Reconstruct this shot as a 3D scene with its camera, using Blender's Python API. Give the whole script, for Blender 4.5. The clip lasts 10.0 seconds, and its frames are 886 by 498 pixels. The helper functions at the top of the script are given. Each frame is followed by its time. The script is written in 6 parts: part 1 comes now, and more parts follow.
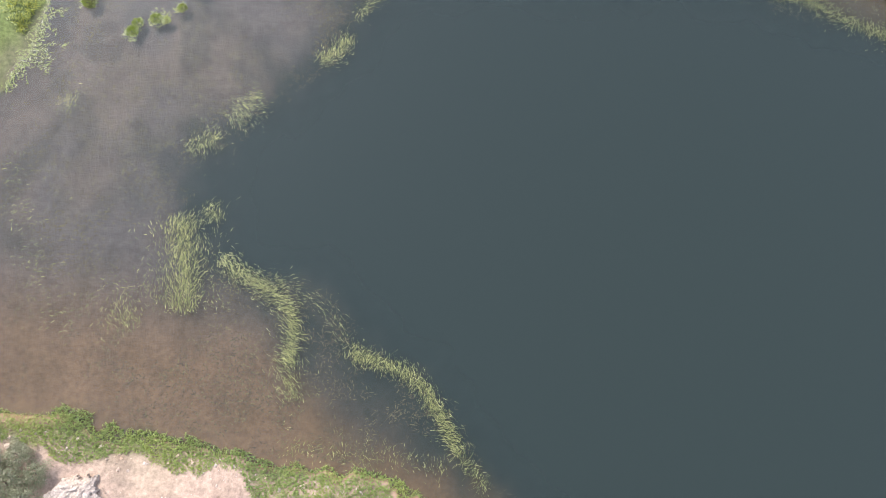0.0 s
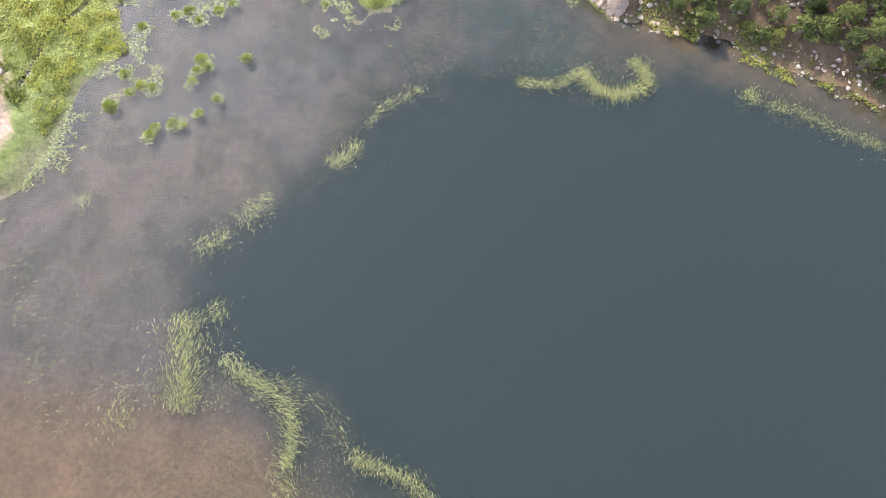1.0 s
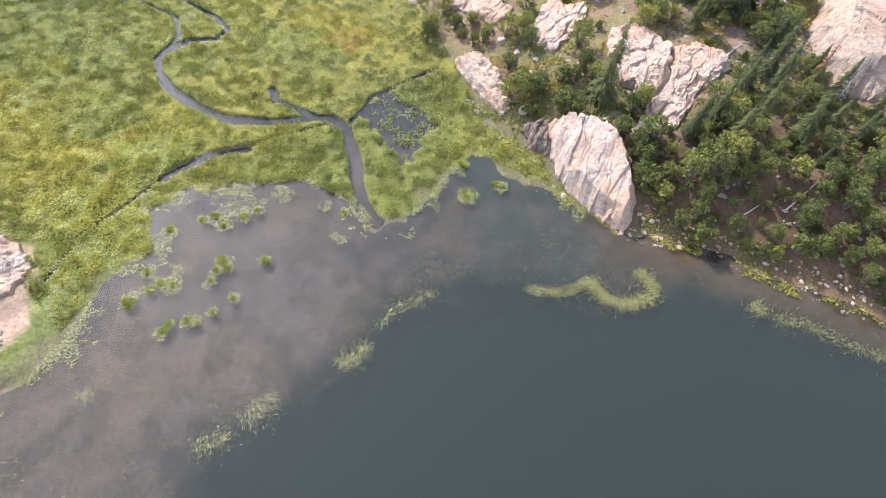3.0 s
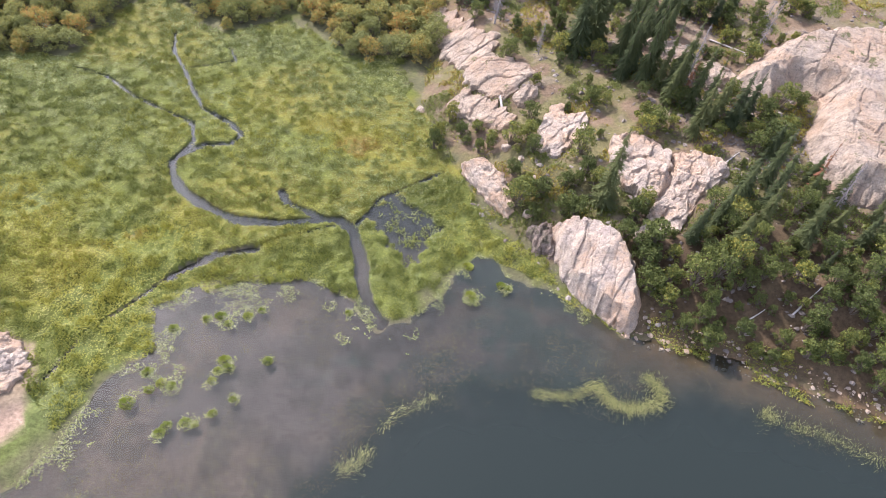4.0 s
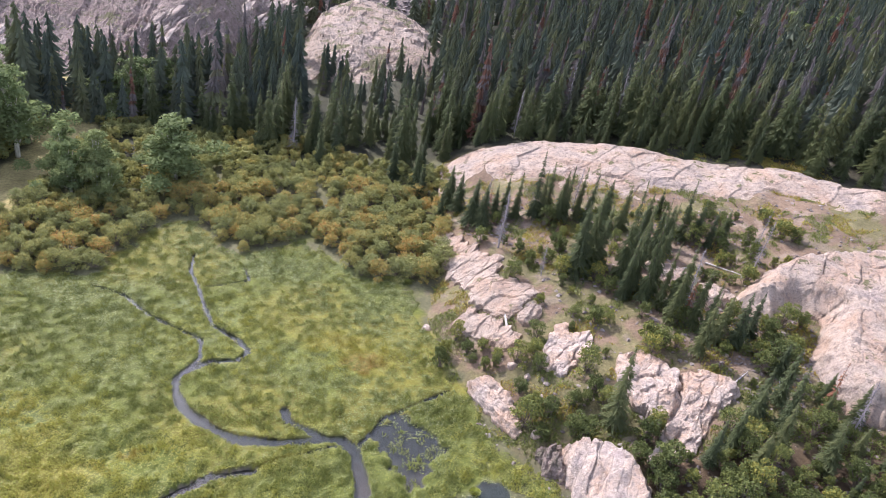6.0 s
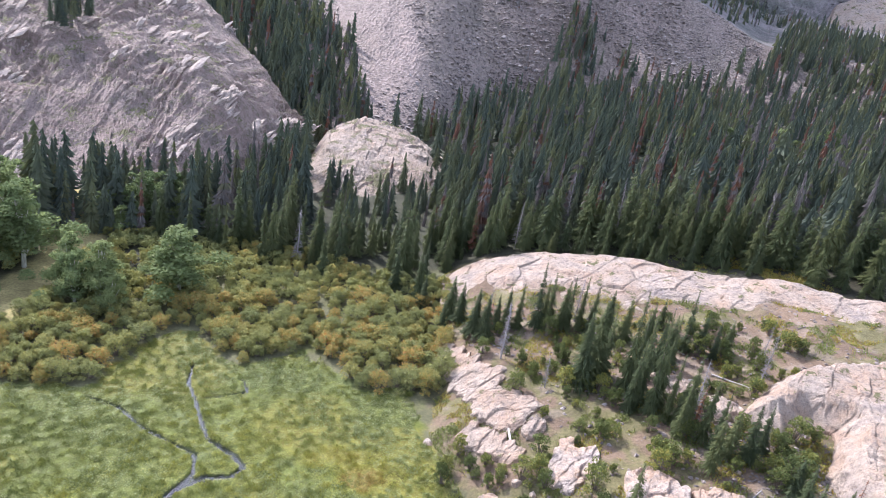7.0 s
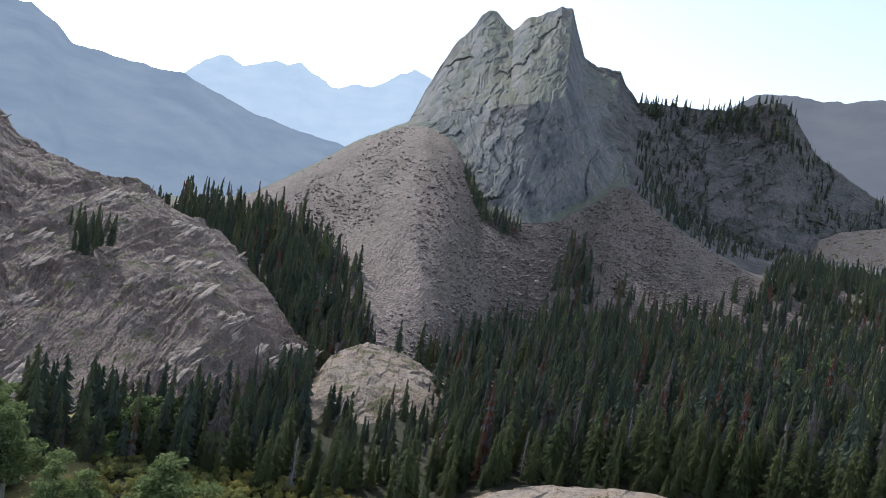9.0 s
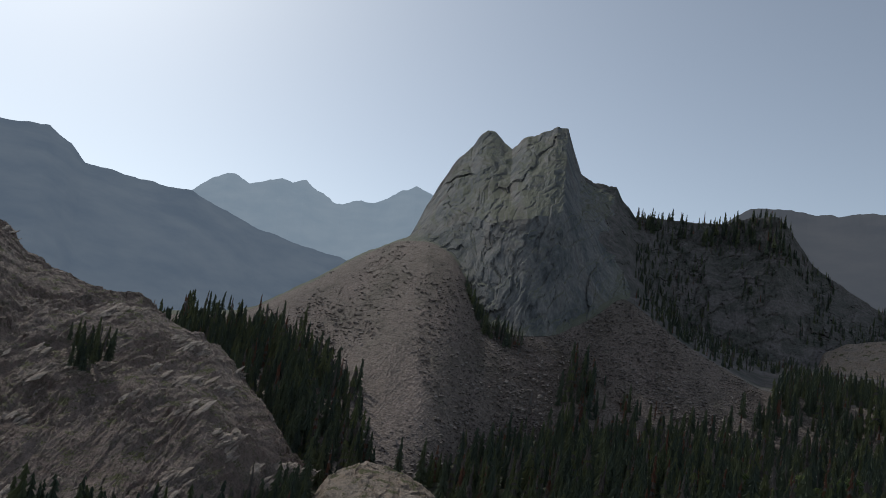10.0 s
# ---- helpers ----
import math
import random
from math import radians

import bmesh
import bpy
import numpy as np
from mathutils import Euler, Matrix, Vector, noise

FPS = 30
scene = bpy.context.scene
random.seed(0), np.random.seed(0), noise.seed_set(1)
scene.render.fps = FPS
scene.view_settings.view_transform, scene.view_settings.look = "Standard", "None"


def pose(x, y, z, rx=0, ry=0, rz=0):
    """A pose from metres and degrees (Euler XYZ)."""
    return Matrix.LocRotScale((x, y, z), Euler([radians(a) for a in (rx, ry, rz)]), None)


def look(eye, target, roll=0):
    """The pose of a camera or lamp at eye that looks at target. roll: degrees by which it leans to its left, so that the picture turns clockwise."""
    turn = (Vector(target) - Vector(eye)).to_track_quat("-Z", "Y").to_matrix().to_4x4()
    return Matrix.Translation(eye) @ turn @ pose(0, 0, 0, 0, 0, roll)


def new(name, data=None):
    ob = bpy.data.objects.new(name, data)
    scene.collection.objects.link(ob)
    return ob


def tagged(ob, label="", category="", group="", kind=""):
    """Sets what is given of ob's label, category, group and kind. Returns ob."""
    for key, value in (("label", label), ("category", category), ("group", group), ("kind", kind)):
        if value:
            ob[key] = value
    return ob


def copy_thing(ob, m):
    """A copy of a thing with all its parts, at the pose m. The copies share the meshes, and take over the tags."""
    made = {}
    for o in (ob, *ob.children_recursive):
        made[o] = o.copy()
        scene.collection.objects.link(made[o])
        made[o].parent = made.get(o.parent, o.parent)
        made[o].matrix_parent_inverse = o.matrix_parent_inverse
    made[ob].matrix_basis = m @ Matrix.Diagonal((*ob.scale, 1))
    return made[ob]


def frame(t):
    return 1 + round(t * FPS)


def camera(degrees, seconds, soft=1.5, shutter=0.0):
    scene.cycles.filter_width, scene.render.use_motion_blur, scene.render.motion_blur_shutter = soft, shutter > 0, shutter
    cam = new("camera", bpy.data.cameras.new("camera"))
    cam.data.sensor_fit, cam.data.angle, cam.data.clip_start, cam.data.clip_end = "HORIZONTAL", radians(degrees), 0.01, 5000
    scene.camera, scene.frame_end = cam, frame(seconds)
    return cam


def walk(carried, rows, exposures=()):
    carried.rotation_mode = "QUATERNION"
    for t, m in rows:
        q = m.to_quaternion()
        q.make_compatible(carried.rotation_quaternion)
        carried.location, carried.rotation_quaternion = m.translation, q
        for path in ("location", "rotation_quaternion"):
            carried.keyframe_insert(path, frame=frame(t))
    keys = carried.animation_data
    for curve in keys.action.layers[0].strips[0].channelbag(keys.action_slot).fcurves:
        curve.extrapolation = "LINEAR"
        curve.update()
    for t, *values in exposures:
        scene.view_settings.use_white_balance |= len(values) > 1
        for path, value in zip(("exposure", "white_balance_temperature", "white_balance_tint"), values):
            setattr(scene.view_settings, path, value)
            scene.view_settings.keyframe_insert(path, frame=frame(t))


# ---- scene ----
# the drone hovers in one place and tilts up
EYE = (0.0, 0.0, 60.0)
cam = camera(64.1, 10.0, soft=0.8)
TILT = [(0.0, -78.19, -4.51, -4.03), (0.5, -74.12, -4.46, -3.76), (1.0, -70.07, -4.34, -3.33), (1.5, -66.01, -4.32, -2.9), (2.0, -61.94, -4.35, -2.51),
        (2.5, -57.88, -4.36, -2.09), (4.0, -45.66, -4.43, -1.02), (4.5, -41.59, -4.46, -0.8), (5.0, -37.15, -4.44, -0.68),
        (5.5, -32.65, -4.40, -0.59), (7.0, -19.28, -4.38, -0.33), (7.5, -14.78, -4.44, -0.27), (8.0, -10.22, -4.52, -0.2),
        (8.5, -5.67, -4.62, -0.16), (9.0, -1.14, -4.7, -0.1), (9.5, 3.4, -4.64, -0.04), (10.0, 8.0, -4.5, 0.0)]
EXPOSURES = [(0.0, 1.92, 6050, 11), (1.2, 2.18, 6100, 14), (2.5, 2.05, 6250, 17), (4.5, 1.72, 6250, 20), (5.5, 1.7, 6100, 23), (7.0, 1.88, 5750, 18), (7.5, 1.92, 5650, 14), (8.0, 1.8, 5650, 11), (8.5, 1.4, 5750, 9), (9.0, 0.65, 5850, 7), (9.5, -0.48, 6050, 4), (10.0, -0.8, 6150, 4)]
walk(cam, [(t, pose(*EYE, 90 + p, r, w)) for t, p, r, w in TILT], EXPOSURES)

# ---------- light: hazy sun ahead on the left ----------
SUN_BEARING, SUN_HEIGHT = -36.0, 43.0
world = bpy.data.worlds.new("hazy_sky")
scene.world = world
world.use_nodes = True
wn, wl = world.node_tree.nodes, world.node_tree.links
wn.clear()
sky = wn.new("ShaderNodeTexSky")
sky.sky_type = "NISHITA"
sky.sun_disc = False
sky.sun_elevation, sky.sun_rotation = radians(SUN_HEIGHT), radians(SUN_BEARING)
sky.altitude, sky.air_density, sky.dust_density, sky.ozone_density = 2700, 1.0, 10.0, 1.0
back = wn.new("ShaderNodeBackground")
back.inputs["Strength"].default_value = 0.15
wout = wn.new("ShaderNodeOutputWorld")
haze = wn.new("ShaderNodeHueSaturation")
haze.inputs["Saturation"].default_value, haze.inputs["Value"].default_value = 0.55, 1.2
wl.new(sky.outputs[0], haze.inputs["Color"])
wl.new(haze.outputs[0], back.inputs["Color"])
wl.new(back.outputs[0], wout.inputs["Surface"])
sun = new("sun", bpy.data.lights.new("sun", "SUN"))
sun.data.energy, sun.data.angle, sun.data.color = 2.45, radians(0.8), (1.0, 0.95, 0.88)
sb, sh = radians(SUN_BEARING), radians(SUN_HEIGHT)
sun.matrix_world = look((math.sin(sb) * math.cos(sh) * 300, math.cos(sb) * math.cos(sh) * 300, math.sin(sh) * 300), (0, 0, 0))

# ---------- plan of the valley, in metres ----------
LAKE = [(-48, 8), (-30, 1), (-23, -1), (-14, -3), (-9, -5), (-3, -6), (2, -8), (9, -14), (25, -25), (60, -30), (88, -12), (84, 14),
        (67, 28), (52, 36), (48, 38), (43, 40), (38, 43), (32, 45), (25, 47), (21, 51), (17, 53), (13, 55), (10, 58), (7, 54),
        (4, 50), (1, 47), (-2, 46), (-6, 51), (-11, 53), (-17, 52), (-21, 51), (-25, 48), (-23, 43), (-27, 40), (-29, 34),
        (-31, 29), (-34, 26), (-42, 21), (-52, 15)]
DEEP = [(8, -8), (5, -1), (0, 3), (-5, 9), (-13, 12), (-15, 17), (-15, 21), (-9, 26), (-3, 31), (1, 37), (7, 38), (14, 39),
        (22, 37), (28, 39), (38, 36), (50, 31), (68, 22), (74, 0), (55, -22), (25, -18)]
SLOPE_FOOT = [(20, 700), (8, 175), (4, 130), (3, 112), (4, 100), (3, 88), (7, 76), (10, 68), (13, 62), (17, 57), (21, 51.5), (26, 47.5), (38, 43.5),
              (52, 36.5), (66, 29), (86, 15), (120, 4)]


def to_line(x, y, line):
    """Distance from points to a polyline, and the side (1 on its left)."""
    best, side = np.full(x.shape, 1e9), np.ones(x.shape)
    for (ax, ay), (bx, by) in zip(line[:-1], line[1:]):
        dx, dy = bx - ax, by - ay
        k = np.clip(((x - ax) * dx + (y - ay) * dy) / (dx * dx + dy * dy), 0, 1)
        ex, ey = x - ax - k * dx, y - ay - k * dy
        r = np.hypot(ex, ey)
        near = r < best
        side = np.where(near, np.where(dx * ey - dy * ex > 0, 1.0, -1.0), side)
        best = np.where(near, r, best)
    return best, side


def inside(x, y, ring):
    """Signed distance to a closed ring: positive inside."""
    r, _ = to_line(x, y, ring + ring[:1])
    odd = np.zeros(x.shape, bool)
    for (ax, ay), (bx, by) in zip(ring, ring[1:] + ring[:1]):
        cross = (ay > y) != (by > y)
        odd ^= cross & (x < (bx - ax) * (y - ay) / (by - ay + 1e-9) + ax)
    return np.where(odd, r, -r)


def ripple(x, y, size, seed=0):
    """Smooth value noise in about -1..1."""
    rng = np.random.RandomState(seed)
    table = rng.uniform(-1, 1, (128, 128))
    u, v = x / size + 37.2, y / size + 11.7
    i, j = np.floor(u).astype(int), np.floor(v).astype(int)
    a, b = u - i, v - j
    a, b = a * a * (3 - 2 * a), b * b * (3 - 2 * b)
    i, j, i1, j1 = i % 128, j % 128, (i + 1) % 128, (j + 1) % 128
    return (table[i, j] * (1 - a) + table[i1, j] * a) * (1 - b) + (table[i, j1] * (1 - a) + table[i1, j1] * a) * b


def terrain(x, y):
    """Height of the valley's ground."""
    x, y = np.asarray(x, float), np.asarray(y, float)
    lake = inside(x, y, LAKE)
    deep = inside(x, y, DEEP)
    lake = lake + 0.9 * ripple(x, y, 3.1, 5) + 0.5 * ripple(x, y, 1.2, 6)
    z = np.where(lake > 0, -0.6 * np.clip(lake / 3.0, 0, 1), np.clip(-lake * 0.12, 0, 0.24))
    z = z - np.clip(deep + 1.5, 0, 16) * 0.16
    foot, side = to_line(x, y, SLOPE_FOOT)
    s = np.where(side > 0, foot, 0) * np.clip((330 - y) / 160, 0, 1)
    z = z + 0.5 * np.clip(s, 0, 9) + 0.1 * np.clip(s - 9, 0, 60) + np.clip(s / 6, 0, 1) * (0.5 * ripple(x, y, 6, 7) + 0.25 * ripple(x, y, 2.2, 8))
    north = np.clip(y - 95, 0, 900)
    z = z + 0.022 * north * (1 - 0.7 * np.clip(s / 30, 0, 1)) + np.clip(north / 40, 0, 1) * 0.7 * ripple(x, y, 14, 9)
    west = np.clip(-(x + 52), 0, 400)
    z = z + 0.1 * west * np.clip((y - 20) / 40, 0, 1)
    bank = np.clip(-(x + 33) - 0.25 * (y - 35), 0, 30) * (y < 60) * (lake < 0)
    z = z + 0.12 * np.clip(bank, 0, 20)
    south = np.clip(-y - 4, 0, 200) * (lake < 0)
    z = z + 0.10 * np.clip(south, 0, 60) + np.clip(-lake - 1, 0, 4) * 0.1 * (0.5 + ripple(x, y, 2.0, 3)) * (y < 60)
    return z

CREEK = [(1, 45.5), (-1.5, 47.5), (-3, 50), (-4, 57), (-5, 61), (-7, 63), (-10, 62.6), (-14, 62), (-19, 62), (-23, 64), (-26.5, 67), (-28.5, 70),
         (-29.0, 72.4), (-28.2, 74.2), (-26, 76), (-22.3, 76.8), (-21.4, 78.8), (-23.6, 81.4), (-27.9, 84.5), (-30.5, 89.5), (-32.6, 94.1), (-35.3, 99.0), (-36.4, 104.6)]
INLET = [(-8.5, 62.8), (-11.2, 64.2), (-13.6, 65.6), (-14.4, 67.5)]
DITCH = [(-6, 62.5), (-9.5, 61), (-13, 59), (-17, 56.8)]
DITCH_POOL = [(-16, 57.3), (-20, 56.2), (-23, 54), (-24.6, 52.4)]
DITCH_WEST = [(-24.6, 52.4), (-25.4, 51.6), (-27.3, 49), (-31, 44), (-33, 39)]
RUNLET = [(-28.2, 74.2), (-27.4, 77), (-28.5, 80.9), (-32.7, 83.3), (-37.7, 86.4), (-43.1, 91.2), (-48.5, 93.1)]
RUNLET_EAST = [(-31.8, 94.5), (-28, 96), (-25.5, 97.2), (-27.2, 101)]
BRANCH = [(-4.6, 62.3), (-2.1, 67), (1.4, 69.5), (5.8, 72.7)]
SEEP = [(-3.5, 64.2), (-2.2, 66.6), (-0.3, 68.3), (2.1, 66.2), (5.9, 62.5), (4.0, 59.9), (2.9, 55.9), (1.0, 55.3), (-0.8, 57.9), (-2.2, 61.8)]
MEADOW = [(-44, 30), (-62, 45), (-76, 72), (-70, 92), (-57, 94), (-49, 97), (-46, 112), (-40, 116), (-33, 107), (-28, 104), (-19, 111), (-9, 99),
          (0, 100), (2, 87), (6.5, 76), (9.5, 68), (12.5, 62), (17, 57), (20, 52.8), (16, 54.5), (10, 59), (5, 54), (0, 47.5), (-5, 51.5),
          (-16, 53), (-25, 49), (-24, 43), (-28, 40), (-30, 34), (-32, 29.5), (-36, 27)]
TRAIL = [(-74, 118), (-75, 135), (-76, 150), (-93, 175), (-108, 190)]
SAND = [(-52, 46), (-38.3, 43.5), (-35.2, 42.2), (-33.7, 38.5), (-33.9, 34.6), (-32.8, 32.3), (-34.4, 30.6), (-52, 27)]


def channel(x, y):
    """How deep the streams are cut into the meadow."""
    cut = np.zeros(x.shape)
    for line, wide, deep in ((CREEK, 0.60, 0.75), (INLET, 0.5, 0.62), (DITCH, 0.16, 0.6), (DITCH_POOL, 0.45, 0.62), (DITCH_WEST, 0.16, 0.6), (RUNLET, 0.52, 0.55), (RUNLET_EAST, 0.5, 0.5), (BRANCH, 0.3, 0.45)):
        r, _ = to_line(x, y, line)
        w = wide * (1.0 - 0.6 * np.clip((y - 60) / 26, 0, 1)) * (1 + 0.35 * ripple(x, y, 2.3, 21))
        cut = np.maximum(cut, deep * np.clip((1.45 - r / w) * 1.5, 0, 1))
    seep = inside(x, y, SEEP) + 0.8 * ripple(x, y, 1.1, 22)
    return np.maximum(cut, 0.52 * np.clip(seep * 1.3 + 0.3, 0, 1))


def ground_height(x, y):
    x, y = np.asarray(x, float), np.asarray(y, float)
    z = terrain(x, y)
    turf = np.clip((inside(x, y, MEADOW) + 1.0) / 2.0, 0, 1) * (z > 0.05)
    z = z + turf * (0.16 * np.abs(ripple(x, y, 0.6, 23)) + 0.10 * np.abs(ripple(x, y, 1.4, 24)) - 0.08)
    near = (y < 125) & (np.abs(x) < 90)
    return np.where(near, z - np.where(z > 0.02, channel(x, y) * np.clip((115 - y) / 15, 0, 1), 0), z)


def polar(bearing, distance, z):
    b = np.radians(bearing)
    return np.sin(b) * distance, np.cos(b) * distance, z


# ---------- small building helpers ----------
def shape(name, verts, faces, material, parent=None, label="", smooth=False):
    """One mesh object from arrays."""
    me = bpy.data.meshes.new(name)
    if isinstance(verts, np.ndarray):
        verts = verts.tolist()
    if isinstance(faces, np.ndarray):
        faces = faces.tolist()
    me.from_pydata(verts, [], faces)
    for m in material if isinstance(material, (list, tuple)) else [material]:
        me.materials.append(m)
    if smooth:
        me.polygons.foreach_set("use_smooth", [True] * len(me.polygons))
    me.update()
    ob = new(name, me)
    if parent:
        ob.parent = parent
    if label:
        ob["label"] = label
    return ob


def grid_faces(rows, cols, wrap=False):
    i, j = np.meshgrid(np.arange(rows - 1), np.arange(cols if wrap else cols - 1), indexing="ij")
    k = (j + 1) % cols
    return np.stack([i * cols + j, i * cols + k, (i + 1) * cols + k, (i + 1) * cols + j], -1).reshape(-1, 4)


def loft_rows(rows, bearings):
    """Each row is a list of (bearing, distance, height): their values at the given bearings."""
    out = []
    for row in rows:
        b, r, z = zip(*row)
        out.append((np.interp(bearings, b, r), np.interp(bearings, b, z)))
    return out


def loft(rows, bearings, steps, rough):
    """Sheet over rows; rough(u, bearing, distance, z) gives offsets of distance and height, u running along the rows."""
    lines = loft_rows(rows, bearings)
    R, Z, U = [], [], []
    for k, ((r0, z0), (r1, z1)) in enumerate(zip(lines[:-1], lines[1:])):
        n = steps[k]
        for s in range(n + (k == len(lines) - 2)):
            a = s / n
            R.append(r0 * (1 - a) + r1 * a), Z.append(z0 * (1 - a) + z1 * a), U.append(np.full(len(bearings), k + a))
    R, Z, U = np.array(R), np.array(Z), np.array(U)
    B = np.broadcast_to(bearings, R.shape)
    dr, dz = rough(U, B, R, Z)
    x, y, z = polar(B, R + dr, Z + dz)
    return np.stack([x, y, z], -1).reshape(-1, 3), grid_faces(*R.shape), U.ravel()


def height_on(rows, b, r):
    """Heights of a loft at bearings and distances."""
    b, r = np.atleast_1d(b).astype(float), np.atleast_1d(r).astype(float)
    lines = loft_rows(rows, b)
    z = lines[0][1].copy()
    for (r0, z0), (r1, z1) in zip(lines[:-1], lines[1:]):
        k = np.clip((r - r0) / np.maximum(r1 - r0, 0.01), 0, 1)
        z = np.where(r > r0, z0 + (z1 - z0) * k, z)
    return z


def fractal(x, y, size, seed, octaves=4):
    return sum(ripple(x, y, size / 2**k, seed + k) / 1.9**k for k in range(octaves))


def joints(x, y, turn, size, seed, centres=False):
    """Rock blocks between joints: each block's lift and tilt, the distance to its edge, its number and, if asked, its centre."""
    rng = np.random.RandomState(seed)
    jx, jy, lift, tx, ty = (rng.uniform(-1, 1, (64, 64)) for _ in range(5))
    c, s = math.cos(radians(turn)), math.sin(radians(turn))
    u, v = (x * c + y * s) / size[0], (y * c - x * s) / size[1]
    i0, j0 = np.floor(u).astype(int), np.floor(v).astype(int)
    near, second, out, cell = np.full(x.shape, 9.0), np.full(x.shape, 9.0), np.zeros(x.shape), np.zeros(x.shape, int)
    mu, mv = np.zeros(x.shape), np.zeros(x.shape)
    for di in (-1, 0, 1):
        for dj in (-1, 0, 1):
            i, j = (i0 + di) % 64, (j0 + dj) % 64
            a, b = u - (i0 + di + 0.5 + 0.42 * jx[i, j]), v - (j0 + dj + 0.5 + 0.42 * jy[i, j])
            r = np.hypot(a, b)
            val = lift[i, j] + 1.3 * (tx[i, j] * a + ty[i, j] * b)
            closer = r < near
            second = np.where(closer, near, np.minimum(second, r))
            out, near = np.where(closer, val, out), np.where(closer, r, near)
            cell = np.where(closer, i * 64 + j, cell)
            mu, mv = np.where(closer, u - a, mu), np.where(closer, v - b, mv)
    if centres:
        mu, mv = mu * size[0], mv * size[1]
        return out, second - near, cell, mu * c - mv * s, mu * s + mv * c
    return out, second - near, cell


# ---------- materials ----------
def material(name, rough=0.8, spec=0.3):
    m = bpy.data.materials.new(name)
    m.use_nodes = True
    n, l = m.node_tree.nodes, m.node_tree.links
    b = n["Principled BSDF"]
    b.inputs["Roughness"].default_value = rough
    b.inputs["Specular IOR Level"].default_value = spec
    return m, n, l, b


def node(n, kind, **values):
    q = n.new("ShaderNode" + kind)
    for k, v in values.items():
        q.inputs[k.replace("_", " ")].default_value = v
    return q


def ramp(n, stops, mode="LINEAR"):
    q = n.new("ShaderNodeValToRGB")
    q.color_ramp.interpolation = mode
    while len(q.color_ramp.elements) < len(stops):
        q.color_ramp.elements.new(0.5)
    for e, (p, c) in zip(q.color_ramp.elements, stops):
        e.position, e.color = p, (*c, 1) if len(c) == 3 else c
    return q


def mixed(n, l, kind, fac, a, b):
    q = n.new("ShaderNodeMix")
    q.data_type, q.blend_type = "RGBA", kind
    for sock, v in ((q.inputs["Factor"], fac), (q.inputs[6], a), (q.inputs[7], b)):
        if hasattr(v, "links"):
            l.new(v, sock)
        else:
            sock.default_value = v if isinstance(v, (int, float)) else (*v, 1)
    return q.outputs[2]


def position(n, l, scale=(1, 1, 1), turn=(0, 0, 0), space="Object"):
    c, m = n.new("ShaderNodeTexCoord"), n.new("ShaderNodeMapping")
    m.inputs["Scale"].default_value, m.inputs["Rotation"].default_value = scale, [radians(a) for a in turn]
    l.new(c.outputs[space], m.inputs["Vector"])
    return m.outputs[0]


def bumped(n, l, b, height, strength, distance):
    q = node(n, "Bump", Strength=strength, Distance=distance)
    l.new(height, q.inputs["Height"])
    l.new(q.outputs[0], b.inputs["Normal"])


def noise_at(n, l, vec, scale, detail=6, rough=0.55, distort=0.0):
    q = node(n, "TexNoise", Scale=scale, Detail=detail, Roughness=rough, Distortion=distort)
    if vec:
        l.new(vec, q.inputs["Vector"])
    return q.outputs["Fac"]


